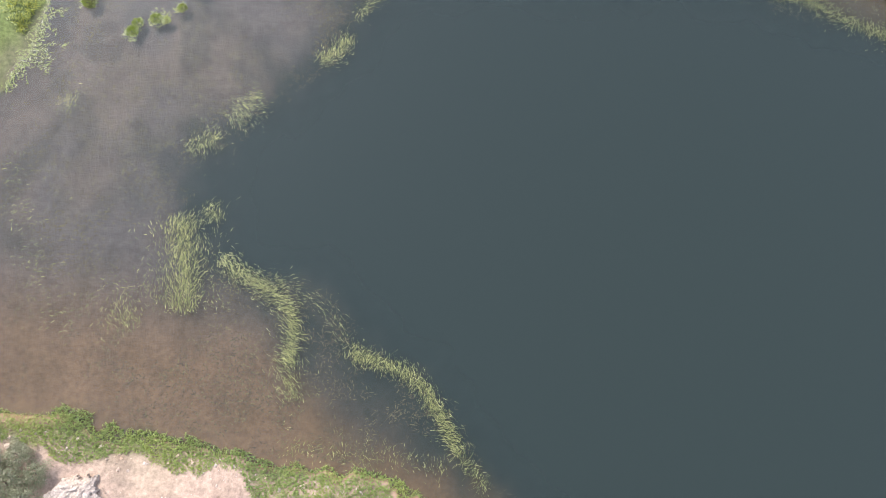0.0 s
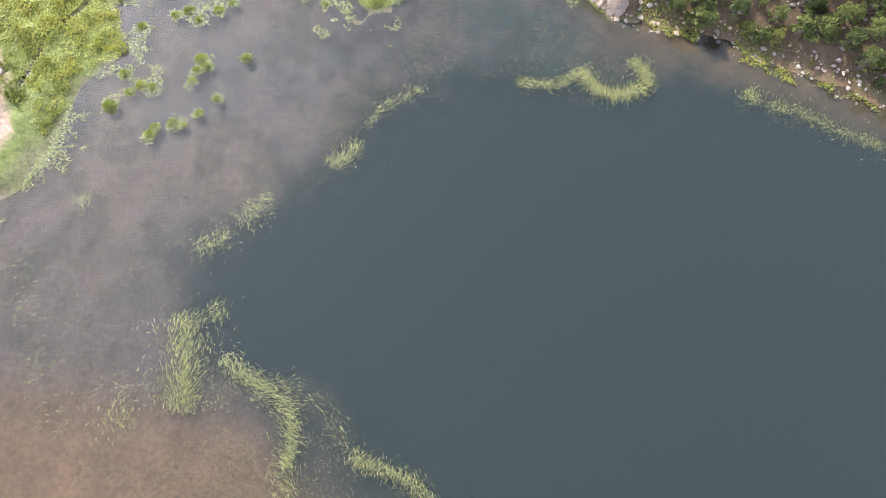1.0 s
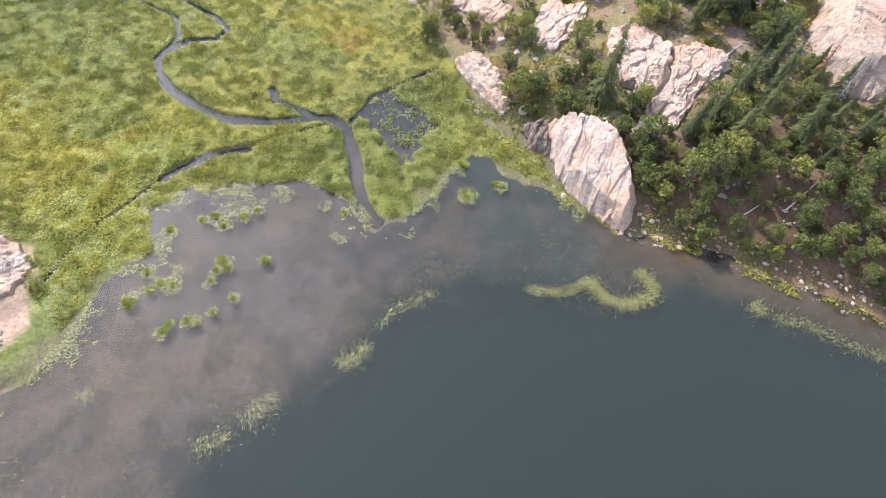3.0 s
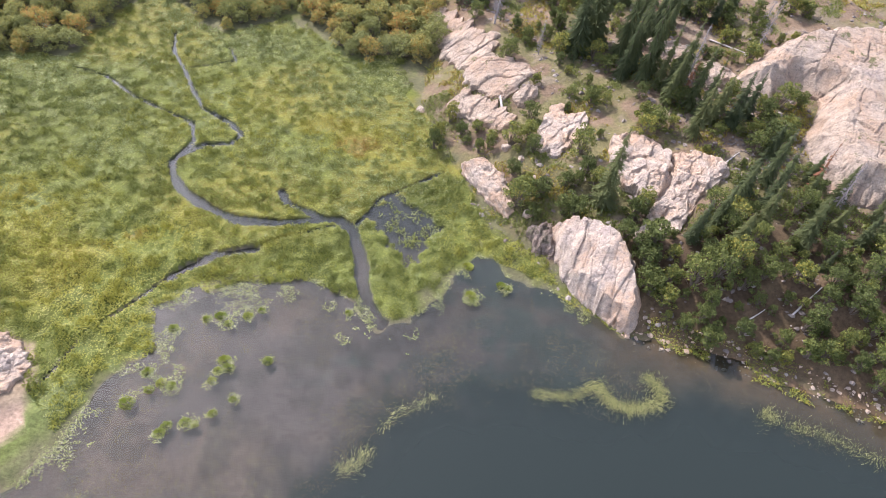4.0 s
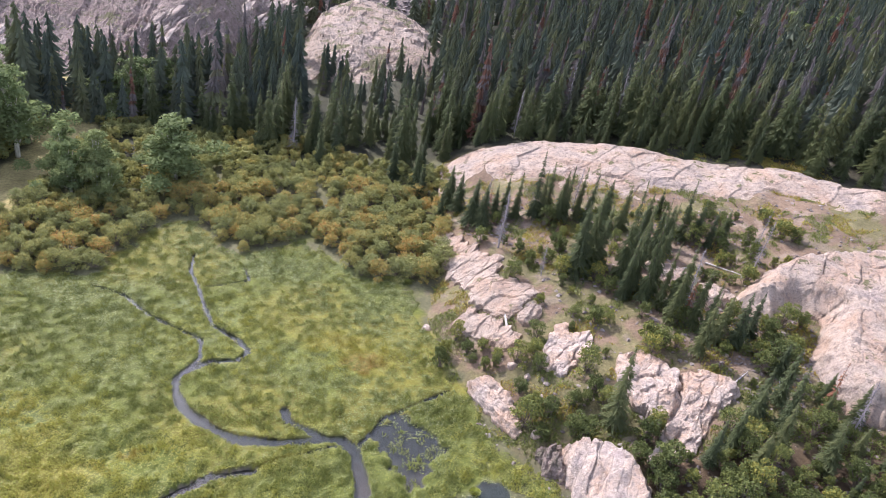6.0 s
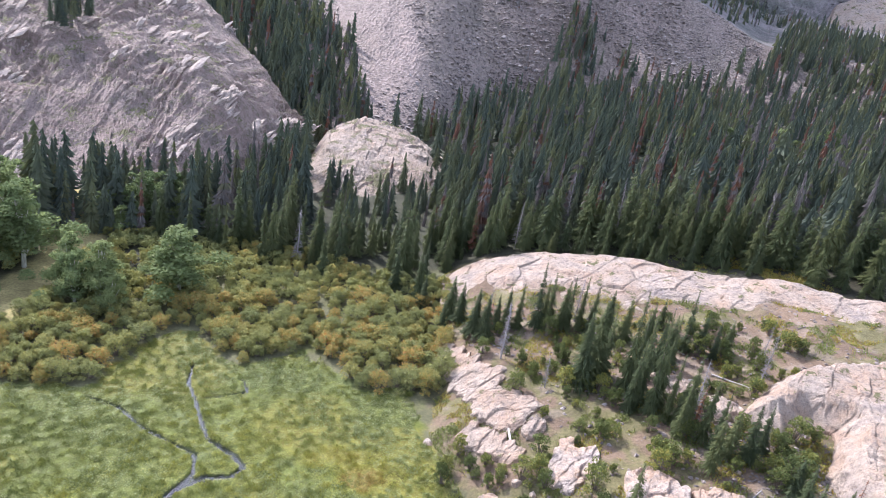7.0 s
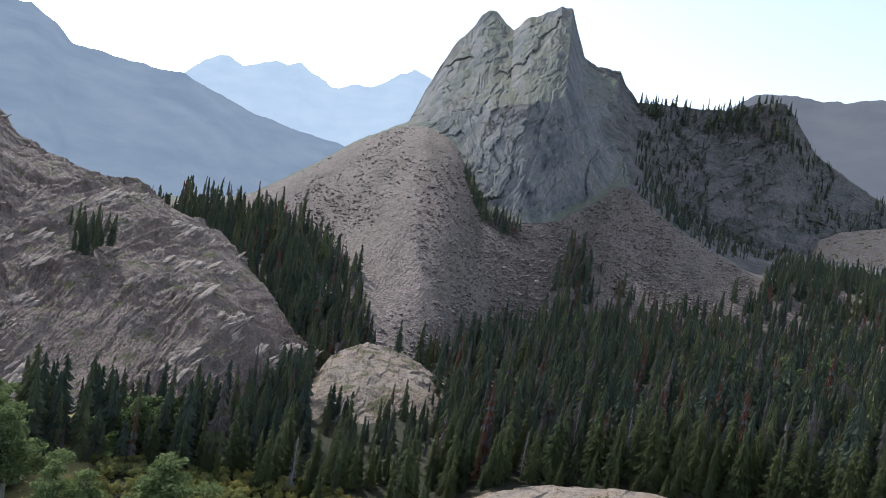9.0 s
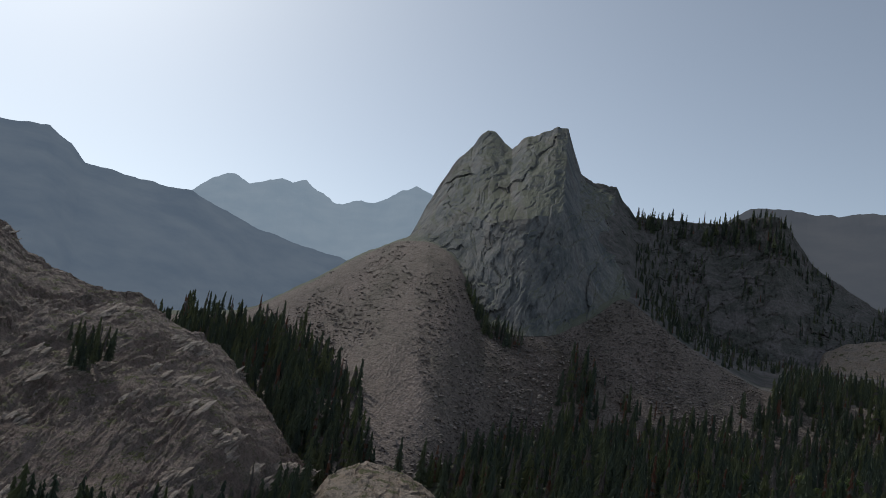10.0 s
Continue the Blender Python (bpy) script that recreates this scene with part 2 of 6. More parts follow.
def granite(name, pale, warm, grey, lichen, scale=1.0, dip=(0, 35, 20), crack=0.5, turf=0.0):
    """Weathered slab rock: pink and cream patches, grey lichen, cracks along the dip."""
    m, n, l, b = material(name, 0.88, 0.25)
    p = position(n, l, (scale, scale, scale))
    patches = ramp(n, [(0.32, grey), (0.45, pale), (0.6, warm), (0.75, pale)])
    l.new(noise_at(n, l, p, 0.16, 8, 0.62), patches.inputs[0])
    spots = ramp(n, [(0.34, (0, 0, 0)), (0.52, (1, 1, 1))])
    l.new(noise_at(n, l, p, 1.3, 8, 0.7), spots.inputs[0])
    col = mixed(n, l, "MIX", spots.outputs[0], lichen, patches.outputs[0])
    long = position(n, l, (0.16 * scale, 0.75 * scale, 0.75 * scale), dip)
    v = node(n, "TexVoronoi", Scale=1.0, Randomness=0.9)
    v.feature = "DISTANCE_TO_EDGE"
    wob = node(n, "TexNoise", Scale=1.2 * scale, Detail=4)
    l.new(p, wob.inputs["Vector"])
    l.new(mixed(n, l, "LINEAR_LIGHT", 0.05, long, wob.outputs["Color"]), v.inputs["Vector"])
    line = ramp(n, [(0.0, (0, 0, 0)), (0.02, (1, 1, 1))])
    l.new(v.outputs["Distance"], line.inputs[0])
    col = mixed(n, l, "MULTIPLY", crack, col, line.outputs[0])
    fine = noise_at(n, l, p, 5.0, 8, 0.7)
    grain = ramp(n, [(0.3, (0.72, 0.72, 0.72)), (0.7, (1.12, 1.12, 1.12))])
    l.new(fine, grain.inputs[0])
    col = mixed(n, l, "MULTIPLY", 1.0, col, grain.outputs[0])
    stain = ramp(n, [(0.30, (0.5, 0.46, 0.44)), (0.42, (0.97, 0.97, 0.97)), (0.6, (1.05, 1.05, 1.05)), (0.72, (1.12, 0.98, 0.84))])
    l.new(noise_at(n, l, long, 2.2, 9, 0.68, 0.4), stain.inputs[0])
    col = mixed(n, l, "MULTIPLY", 0.7, col, stain.outputs[0])
    if turf:
        g = n.new("ShaderNodeNewGeometry")
        up = n.new("ShaderNodeSeparateXYZ")
        l.new(g.outputs["True Normal"], up.inputs[0])
        k = n.new("ShaderNodeMath")
        k.operation = "MULTIPLY_ADD"
        k.inputs[1].default_value = 0.35
        l.new(up.outputs["Z"], k.inputs[0])
        l.new(noise_at(n, l, p, 0.33, 7, 0.65), k.inputs[2])
        t = ramp(n, [(turf, (0, 0, 0)), (turf + 0.05, (1, 1, 1))])
        l.new(k.outputs[0], t.inputs[0])
        col = mixed(n, l, "MIX", t.outputs[0], col, (0.13, 0.12, 0.055))
    l.new(col, b.inputs["Base Color"])
    h = mixed(n, l, "ADD", 0.8, fine, noise_at(n, l, long, 3.0, 8, 0.7))
    bumped(n, l, b, h, 1.0, 0.4 / scale)
    return m


def leafy(name, stops, rough=0.75, sheen=0.12, by="object", through_light=0.38, own=0.65):
    """Foliage: colour picked by leaf or by plant, some light through."""
    m, n, l, b = material(name, rough, sheen)
    r = ramp(n, stops)
    if by == "object":
        info = n.new("ShaderNodeObjectInfo")
        geo = n.new("ShaderNodeNewGeometry")
        q = n.new("ShaderNodeMath")
        q.operation = "MULTIPLY_ADD"
        q.inputs[1].default_value = 1 - own
        l.new(geo.outputs["Random Per Island"], q.inputs[0])
        s = n.new("ShaderNodeMath")
        s.operation = "MULTIPLY"
        s.inputs[1].default_value = own
        l.new(info.outputs["Random"], s.inputs[0])
        l.new(s.outputs[0], q.inputs[2])
        l.new(q.outputs[0], r.inputs[0])
    elif by == "patch":
        geo = n.new("ShaderNodeNewGeometry")
        f = noise_at(n, l, position(n, l), 0.13, 5, 0.6)
        q = n.new("ShaderNodeMath")
        q.operation = "MULTIPLY_ADD"
        q.inputs[1].default_value = 0.3
        l.new(geo.outputs["Random Per Island"], q.inputs[0])
        g = n.new("ShaderNodeMapRange")
        g.inputs[1].default_value, g.inputs[2].default_value, g.inputs[4].default_value = 0.3, 0.72, 0.7
        l.new(f, g.inputs[0])
        l.new(g.outputs[0], q.inputs[2])
        l.new(q.outputs[0], r.inputs[0])
    elif by == "tone":
        tone = n.new("ShaderNodeAttribute")
        tone.attribute_name = "tone"
        l.new(tone.outputs["Fac"], r.inputs[0])
    else:
        geo = n.new("ShaderNodeNewGeometry")
        l.new(geo.outputs["Random Per Island"], r.inputs[0])
    l.new(r.outputs[0], b.inputs["Base Color"])
    t = n.new("ShaderNodeBsdfTranslucent")
    l.new(r.outputs[0], t.inputs["Color"])
    mix = node(n, "MixShader", Fac=through_light)
    out = n["Material Output"]
    l.new(b.outputs[0], mix.inputs[1])
    l.new(t.outputs[0], mix.inputs[2])
    l.new(mix.outputs[0], out.inputs["Surface"])
    return m


def bark(name, a, c):
    m, n, l, b = material(name, 0.9, 0.2)
    r = ramp(n, [(0.3, a), (0.7, c)])
    l.new(noise_at(n, l, position(n, l, (6, 6, 1)), 2.0), r.inputs[0])
    l.new(r.outputs[0], b.inputs["Base Color"])
    return m


SLAB_ROCK = granite("pink_slab_rock", (0.455, 0.36, 0.278), (0.415, 0.29, 0.205), (0.31, 0.255, 0.222), (0.25, 0.195, 0.155), 1.0, (0, 30, 35), 0.16, 0.92)
SHORE_ROCK = granite("cream_crag_rock", (0.52, 0.42, 0.338), (0.50, 0.345, 0.24), (0.36, 0.30, 0.27), (0.31, 0.245, 0.205), 1.3, (50, 20, 60), 0.12)
HILL_ROCK = granite("grey_hill_rock", (0.36, 0.272, 0.228), (0.265, 0.192, 0.16), (0.185, 0.148, 0.13), (0.155, 0.135, 0.09), 0.4, (0, 10, 40), 0.3, 0.84)
LEDGE_ROCK = granite("pale_ledge_rock", (0.48, 0.39, 0.325), (0.43, 0.335, 0.275), (0.36, 0.295, 0.25), (0.28, 0.235, 0.18), 0.5, (0, 10, 40), 0.3)
DOME_ROCK = granite("turfy_dome_rock", (0.47, 0.37, 0.29), (0.42, 0.31, 0.23), (0.29, 0.235, 0.195), (0.21, 0.175, 0.135), 0.5, (0, 30, 60), 0.5, 0.85)
BARK = bark("conifer_bark", (0.09, 0.07, 0.055), (0.2, 0.16, 0.13))
GREY_WOOD = bark("dead_grey_wood", (0.3, 0.27, 0.25), (0.5, 0.46, 0.42))
SNAG_WOOD = bark("dead_conifer_wood", (0.17, 0.15, 0.145), (0.30, 0.27, 0.26))
ASPEN_BARK = bark("pale_bark", (0.3, 0.28, 0.22), (0.5, 0.47, 0.38))
NEEDLES = leafy("dark_green_needles", [(0.0, (0.065, 0.083, 0.045)), (0.5, (0.108, 0.128, 0.056)), (0.85, (0.145, 0.158, 0.066)), (1.0, (0.175, 0.18, 0.072))], through_light=0.45)
# far greens lifted paler and greyer, putting the valley's haze into their colour
NEEDLES_FAR = leafy("hazed_forest_needles", [(0.0, (0.125, 0.15, 0.118)), (0.45, (0.165, 0.186, 0.124)), (0.68, (0.20, 0.213, 0.124)), (0.81, (0.235, 0.248, 0.13)), (0.83, (0.21, 0.185, 0.17)), (0.95, (0.30, 0.27, 0.25)), (0.955, (0.25, 0.145, 0.105)), (1.0, (0.27, 0.16, 0.115))], by="tone", through_light=0.6)
RUST_NEEDLES = leafy("rust_brown_needles", [(0.0, (0.16, 0.07, 0.045)), (1.0, (0.24, 0.12, 0.07))])
WILLOW = leafy("willow_leaves", [(0.0, (0.17, 0.185, 0.08)), (0.4, (0.235, 0.245, 0.09)), (0.62, (0.315, 0.295, 0.095)), (0.72, (0.35, 0.285, 0.085)), (0.84, (0.42, 0.26, 0.08)), (1.0, (0.42, 0.20, 0.07))], own=0.5)
WILLOW_PATCH = leafy("willow_thicket_leaves", [(0.0, (0.17, 0.185, 0.08)), (0.4, (0.235, 0.245, 0.09)), (0.62, (0.315, 0.295, 0.095)), (0.72, (0.35, 0.285, 0.085)), (0.84, (0.42, 0.26, 0.08)), (1.0, (0.42, 0.20, 0.07))], by="patch")
BUSH = leafy("green_bush_leaves", [(0.0, (0.065, 0.082, 0.03)), (0.45, (0.115, 0.135, 0.045)), (0.75, (0.20, 0.215, 0.06)), (0.9, (0.30, 0.28, 0.07)), (1.0, (0.40, 0.32, 0.065))], through_light=0.4, own=0.5)
DRY_BUSH = leafy("grey_green_dry_leaves", [(0.0, (0.16, 0.165, 0.10)), (0.6, (0.22, 0.22, 0.13)), (1.0, (0.30, 0.26, 0.19))], own=0.2)
ASPEN = leafy("aspen_leaves", [(0.0, (0.135, 0.175, 0.075)), (0.6, (0.185, 0.225, 0.09)), (1.0, (0.24, 0.27, 0.11))], through_light=0.5)
SEDGE = leafy("meadow_sedge", [(0.0, (0.10, 0.122, 0.022)), (0.3, (0.18, 0.195, 0.035)), (0.52, (0.285, 0.27, 0.038)), (0.70, (0.26, 0.15, 0.03)), (0.80, (0.18, 0.205, 0.06)), (1.0, (0.31, 0.335, 0.15))], 0.5, 0.35, "tone", 0.36)
PALE_LEAF = leafy("pale_marsh_leaves", [(0.0, (0.13, 0.155, 0.035)), (0.5, (0.20, 0.22, 0.055)), (0.8, (0.25, 0.26, 0.09)), (1.0, (0.38, 0.375, 0.23))], 0.4, 0.5, "island")
REED = leafy("floating_reed_leaves", [(0.0, (0.10, 0.105, 0.035)), (0.55, (0.20, 0.20, 0.065)), (0.85, (0.32, 0.31, 0.11)), (1.0, (0.42, 0.39, 0.17))], 0.45, 0.4, "island")
TUSSOCK = leafy("bright_tussock_grass", [(0.0, (0.16, 0.21, 0.03)), (0.6, (0.25, 0.29, 0.045)), (1.0, (0.36, 0.36, 0.06))], 0.5, 0.4, "object")
WEED = leafy("drowned_weed", [(0.0, (0.10, 0.07, 0.045)), (0.6, (0.17, 0.12, 0.065)), (1.0, (0.26, 0.20, 0.09))], 0.7, 0.2, "island", 0.1)


def ground_material():
    m, n, l, b = material("valley_ground", 0.95, 0.15)
    a = n.new("ShaderNodeAttribute")
    a.attribute_name = "cover"
    p = position(n, l)
    fine = ramp(n, [(0.25, (0.5, 0.5, 0.5)), (0.75, (1.5, 1.5, 1.5))])
    l.new(noise_at(n, l, p, 2.2, 9, 0.72), fine.inputs[0])
    broad = ramp(n, [(0.3, (0.75, 0.75, 0.75)), (0.7, (1.25, 1.25, 1.25))])
    l.new(noise_at(n, l, p, 0.25, 5, 0.6), broad.inputs[0])
    c = mixed(n, l, "MULTIPLY", a.outputs["Alpha"], a.outputs["Color"], fine.outputs[0])
    c = mixed(n, l, "MULTIPLY", a.outputs["Alpha"], c, broad.outputs[0])
    l.new(c, b.inputs["Base Color"])
    bumped(n, l, b, noise_at(n, l, p, 3.5, 8, 0.7), 0.7, 0.25)
    k = n.new("ShaderNodeMath")
    k.operation = "MULTIPLY"
    k.inputs[1].default_value = 0.7
    l.new(a.outputs["Alpha"], k.inputs[0])
    l.new(k.outputs[0], b.inputs["Normal"].links[0].from_node.inputs["Strength"])
    return m


def water_material():
    """Slightly murky water: the bed shows through faintly, the sky and the shore mirror in it."""
    m = bpy.data.materials.new("lake_water")
    m.use_nodes = True
    n, l = m.node_tree.nodes, m.node_tree.links
    n.clear()
    t = node(n, "BsdfTransparent", Color=(0.78, 0.86, 0.84, 1))
    murk = node(n, "BsdfDiffuse", Color=(0.0134, 0.0186, 0.0160, 1))
    body = n.new("ShaderNodeMixShader")
    thick = n.new("ShaderNodeAttribute")
    thick.attribute_name = "murk"
    l.new(thick.outputs["Fac"], body.inputs[0])
    l.new(t.outputs[0], body.inputs[1])
    l.new(murk.outputs[0], body.inputs[2])
    g = node(n, "BsdfGlossy", Color=(1, 1, 1, 1), Roughness=0.0)
    f = node(n, "Fresnel", IOR=1.33)
    x = n.new("ShaderNodeMixShader")
    l.new(f.outputs[0], x.inputs[0])
    l.new(body.outputs[0], x.inputs[1])
    l.new(g.outputs[0], x.inputs[2])
    o = n.new("ShaderNodeOutputMaterial")
    l.new(x.outputs[0], o.inputs["Surface"])
    return m


def scree_material():
    m, n, l, b = material("scree_stones", 0.92, 0.2)
    p = position(n, l)
    v = node(n, "TexVoronoi", Scale=0.95)
    l.new(p, v.inputs["Vector"])
    r = ramp(n, [(0.0, (0.115, 0.094, 0.084)), (0.5, (0.19, 0.156, 0.138)), (1.0, (0.29, 0.242, 0.212))])
    l.new(v.outputs["Color"], r.inputs[0])
    big = ramp(n, [(0.3, (0.6, 0.62, 0.52)), (0.45, (0.95, 0.92, 0.86)), (0.6, (1.08, 1.02, 0.97)), (0.72, (1.3, 1.22, 1.15))])
    l.new(noise_at(n, l, position(n, l, (1, 0.25, 0.4), (0, 0, 8)), 0.03, 8, 0.66, 0.4), big.inputs[0])
    l.new(mixed(n, l, "MULTIPLY", 1.0, r.outputs[0], big.outputs[0]), b.inputs["Base Color"])
    bumped(n, l, b, v.outputs["Distance"], 0.6, 0.8)
    return m


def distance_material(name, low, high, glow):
    """Backdrop of far ridges, the haze of the air painted in as pale colour and glow."""
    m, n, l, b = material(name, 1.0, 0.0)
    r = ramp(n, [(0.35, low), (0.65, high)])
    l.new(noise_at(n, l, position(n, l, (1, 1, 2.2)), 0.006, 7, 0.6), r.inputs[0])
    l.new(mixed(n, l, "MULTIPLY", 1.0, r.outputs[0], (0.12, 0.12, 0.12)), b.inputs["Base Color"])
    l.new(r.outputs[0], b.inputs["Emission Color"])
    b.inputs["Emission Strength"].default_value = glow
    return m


def cliff_material():
    """Dark weathered cliff: upright streaks, paler joints and a green tinge on ledges."""
    m, n, l, b = material("dark_cliff_face", 0.95, 0.15)
    tall = position(n, l, (1, 1, 0.28))
    # greys lifted paler to carry the haze that hangs before the cliff
    r = ramp(n, [(0.3, (0.105, 0.11, 0.11)), (0.43, (0.17, 0.172, 0.17)), (0.52, (0.245, 0.235, 0.222)), (0.62, (0.195, 0.177, 0.16)), (0.75, (0.13, 0.132, 0.13))])
    l.new(noise_at(n, l, tall, 0.022, 9, 0.62, 0.8), r.inputs[0])
    s = ramp(n, [(0.34, (0.66, 0.67, 0.68)), (0.5, (0.95, 0.95, 0.95)), (0.66, (1.28, 1.24, 1.2))])
    l.new(noise_at(n, l, position(n, l, (1, 1, 0.4), (18, 0, 0)), 0.22, 8, 0.7), s.inputs[0])
    g = n.new("ShaderNodeNewGeometry")
    up = n.new("ShaderNodeSeparateXYZ")
    l.new(g.outputs["Normal"], up.inputs[0])
    k = n.new("ShaderNodeMapRange")
    k.inputs[1].default_value, k.inputs[2].default_value, k.inputs[4].default_value = 0.62, 0.85, 0.75
    l.new(up.outputs["Z"], k.inputs[0])
    c = mixed(n, l, "MULTIPLY", 1.0, r.outputs[0], s.outputs[0])
    l.new(mixed(n, l, "MIX", k.outputs[0], c, (0.17, 0.17, 0.11)), b.inputs["Base Color"])
    bumped(n, l, b, noise_at(n, l, tall, 0.2, 9, 0.75), 0.8, 2.2)
    return m


def shaded_wooded_rock_material():
    """Steep dark ground under scattered trees: brush, turf and grey rock in bands, with the shoulder's shade painted
    in.
    """
    m, n, l, b = material("shaded_wooded_rock", 0.95, 0.1)
    r = ramp(n, [(0.32, (0.09, 0.092, 0.078)), (0.48, (0.132, 0.122, 0.108)), (0.6, (0.19, 0.165, 0.155)), (0.75, (0.115, 0.108, 0.092))])
    l.new(noise_at(n, l, position(n, l, (1, 1, 2.2)), 0.03, 8, 0.66, 0.5), r.inputs[0])
    s = ramp(n, [(0.35, (0.75, 0.75, 0.75)), (0.65, (1.2, 1.2, 1.2))])
    l.new(noise_at(n, l, position(n, l), 0.3, 6, 0.7), s.inputs[0])
    l.new(mixed(n, l, "MULTIPLY", 1.0, r.outputs[0], s.outputs[0]), b.inputs["Base Color"])
    bumped(n, l, b, noise_at(n, l, position(n, l), 0.25, 8, 0.7), 0.7, 1.5)
    return m


CLIFF_ROCK, SHADED_WOODED_ROCK = cliff_material(), shaded_wooded_rock_material()
def loose_stone_material():
    m, n, l, b = material("loose_scree_stone", 0.92, 0.2)
    g = n.new("ShaderNodeNewGeometry")
    r = ramp(n, [(0.0, (0.14, 0.115, 0.10)), (0.5, (0.195, 0.16, 0.142)), (0.85, (0.25, 0.21, 0.185)), (1.0, (0.33, 0.285, 0.25))])
    l.new(g.outputs["Random Per Island"], r.inputs[0])
    s = ramp(n, [(0.3, (0.8, 0.8, 0.8)), (0.7, (1.1, 1.1, 1.1))])
    l.new(noise_at(n, l, position(n, l), 1.5, 6), s.inputs[0])
    l.new(mixed(n, l, "MULTIPLY", 1.0, r.outputs[0], s.outputs[0]), b.inputs["Base Color"])
    return m


LOOSE_STONE = loose_stone_material()
GROUND, WATER, SCREE = ground_material(), water_material(), scree_material()
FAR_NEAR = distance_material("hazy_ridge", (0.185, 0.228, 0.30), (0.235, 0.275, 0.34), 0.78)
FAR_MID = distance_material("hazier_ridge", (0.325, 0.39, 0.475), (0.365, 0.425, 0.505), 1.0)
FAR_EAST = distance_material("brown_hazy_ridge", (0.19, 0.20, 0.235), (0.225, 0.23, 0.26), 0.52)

# ---------- the valley's ground: one sheet out to the horizon ----------
def blend(a, c, k):
    return a * (1 - k[..., None]) + np.array(c) * k[..., None]


def step(v, lo, hi):
    k = np.clip((v - lo) / (hi - lo), 0, 1)
    return k * k * (3 - 2 * k)


def cover(x, y, z):
    """Base colour of the ground by what grows or lies there, and by light lost in deep water."""
    n1, n2, n3 = fractal(x, y, 9, 31), fractal(x, y, 3, 41), fractal(x, y, 25, 51)
    foot, side = to_line(x, y, SLOPE_FOOT)
    s = np.where(side > 0, foot, -foot)
    dist = np.hypot(x, y)
    col = np.broadcast_to(np.array((0.10, 0.095, 0.05)), x.shape + (3,)).copy()
    col = blend(col, (0.12, 0.12, 0.05), step(n2, -0.2, 0.6) * 0.6)
    rocky = step(s + 2 * n2, -0.5, 1.5) * step(160 - y + 4 * n1, 0, 12)
    col = blend(col, (0.15, 0.105, 0.07), rocky)
    col = blend(col, (0.115, 0.108, 0.045), rocky * step(n1 + 0.7 * n2, -0.2, 0.4) * 0.8)
    col = blend(col, (0.20, 0.155, 0.12), rocky * step(n2 - 0.3 * n1, 0.45, 0.9) * 0.6)
    # soil and litter under the bushes, darkened in colour for their shade too
    brush = step(x, 25, 27) * step(62 - y, 0, 4) * step(s, -0.8, 0.4)
    col = blend(col, (0.085, 0.058, 0.034), brush * 0.9)
    grass = step(inside(x, y, MEADOW) + 1.5 * n2, -1.2, 1.0)
    lawn = blend(np.broadcast_to(np.array((0.092, 0.105, 0.022)), x.shape + (3,)).copy(), (0.14, 0.128, 0.024), step(n3 + 0.4 * n1, 0.05, 0.7))
    lawn = blend(lawn, (0.11, 0.128, 0.042), step(-n3 + 0.5 * n2, 0.2, 0.8))
    col = col * (1 - grass[..., None]) + lawn * grass[..., None]
    path = step(9 - to_line(x, y, TRAIL)[0] + 2.5 * n1, 0, 4)
    col = blend(col, (0.28, 0.235, 0.10), path)
    sand = np.maximum(step(inside(x, y, SAND) + 0.9 * n2, -0.4, 0.5), step(-y - 6.2 - 0.19 * x + 1.2 * n2, 0, 1.2) * (x < 12))
    col = blend(col, (0.275, 0.195, 0.145), sand * (0.75 + 0.25 * step(n1, -0.5, 0.3)))
    under = step(-z, -0.06, 0.05) * (y < 112)
    bed = np.broadcast_to(np.array((0.142, 0.109, 0.105)), x.shape + (3,)).copy()
    bed = blend(bed, (0.172, 0.123, 0.105), step(n1, 0.0, 0.7))
    bed = blend(bed, (0.062, 0.085, 0.075), step(n3 + 0.5 * n2 + 0.03 * x, 0.0, 0.9) * 0.75)
    bed = blend(bed, (0.09, 0.075, 0.065), step(fractal(x, y, 2.2, 43, 3), 0.1, 0.6) * 0.6)
    east = step(s, -12, -1) * step(x, 18, 30)
    south = step(-y - 0.22 * x, -10, 0.5) * (x < 15)
    bed = bed * (1 - 0.3 * step(x, -8, 8))[..., None]
    bed = blend(bed, (0.25, 0.13, 0.055), np.clip(0.6 * east + 0.72 * south, 0, 1) * 0.85)
    # bed colour darkened for light lost in the water: here between reed bands
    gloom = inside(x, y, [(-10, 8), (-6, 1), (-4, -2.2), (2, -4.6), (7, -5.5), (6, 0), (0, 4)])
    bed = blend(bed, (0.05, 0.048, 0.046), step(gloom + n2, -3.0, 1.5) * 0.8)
    # darkest over the deep basin, again the water's dimming put into the colour
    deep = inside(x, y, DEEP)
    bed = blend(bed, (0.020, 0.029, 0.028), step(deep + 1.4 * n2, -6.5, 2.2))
    bed = blend(bed, (0.045, 0.042, 0.042), step(y, 55, 62))
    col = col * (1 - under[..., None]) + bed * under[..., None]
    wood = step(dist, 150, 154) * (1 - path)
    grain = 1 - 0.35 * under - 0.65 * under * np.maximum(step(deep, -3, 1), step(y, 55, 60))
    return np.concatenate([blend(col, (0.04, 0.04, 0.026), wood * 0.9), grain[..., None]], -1)


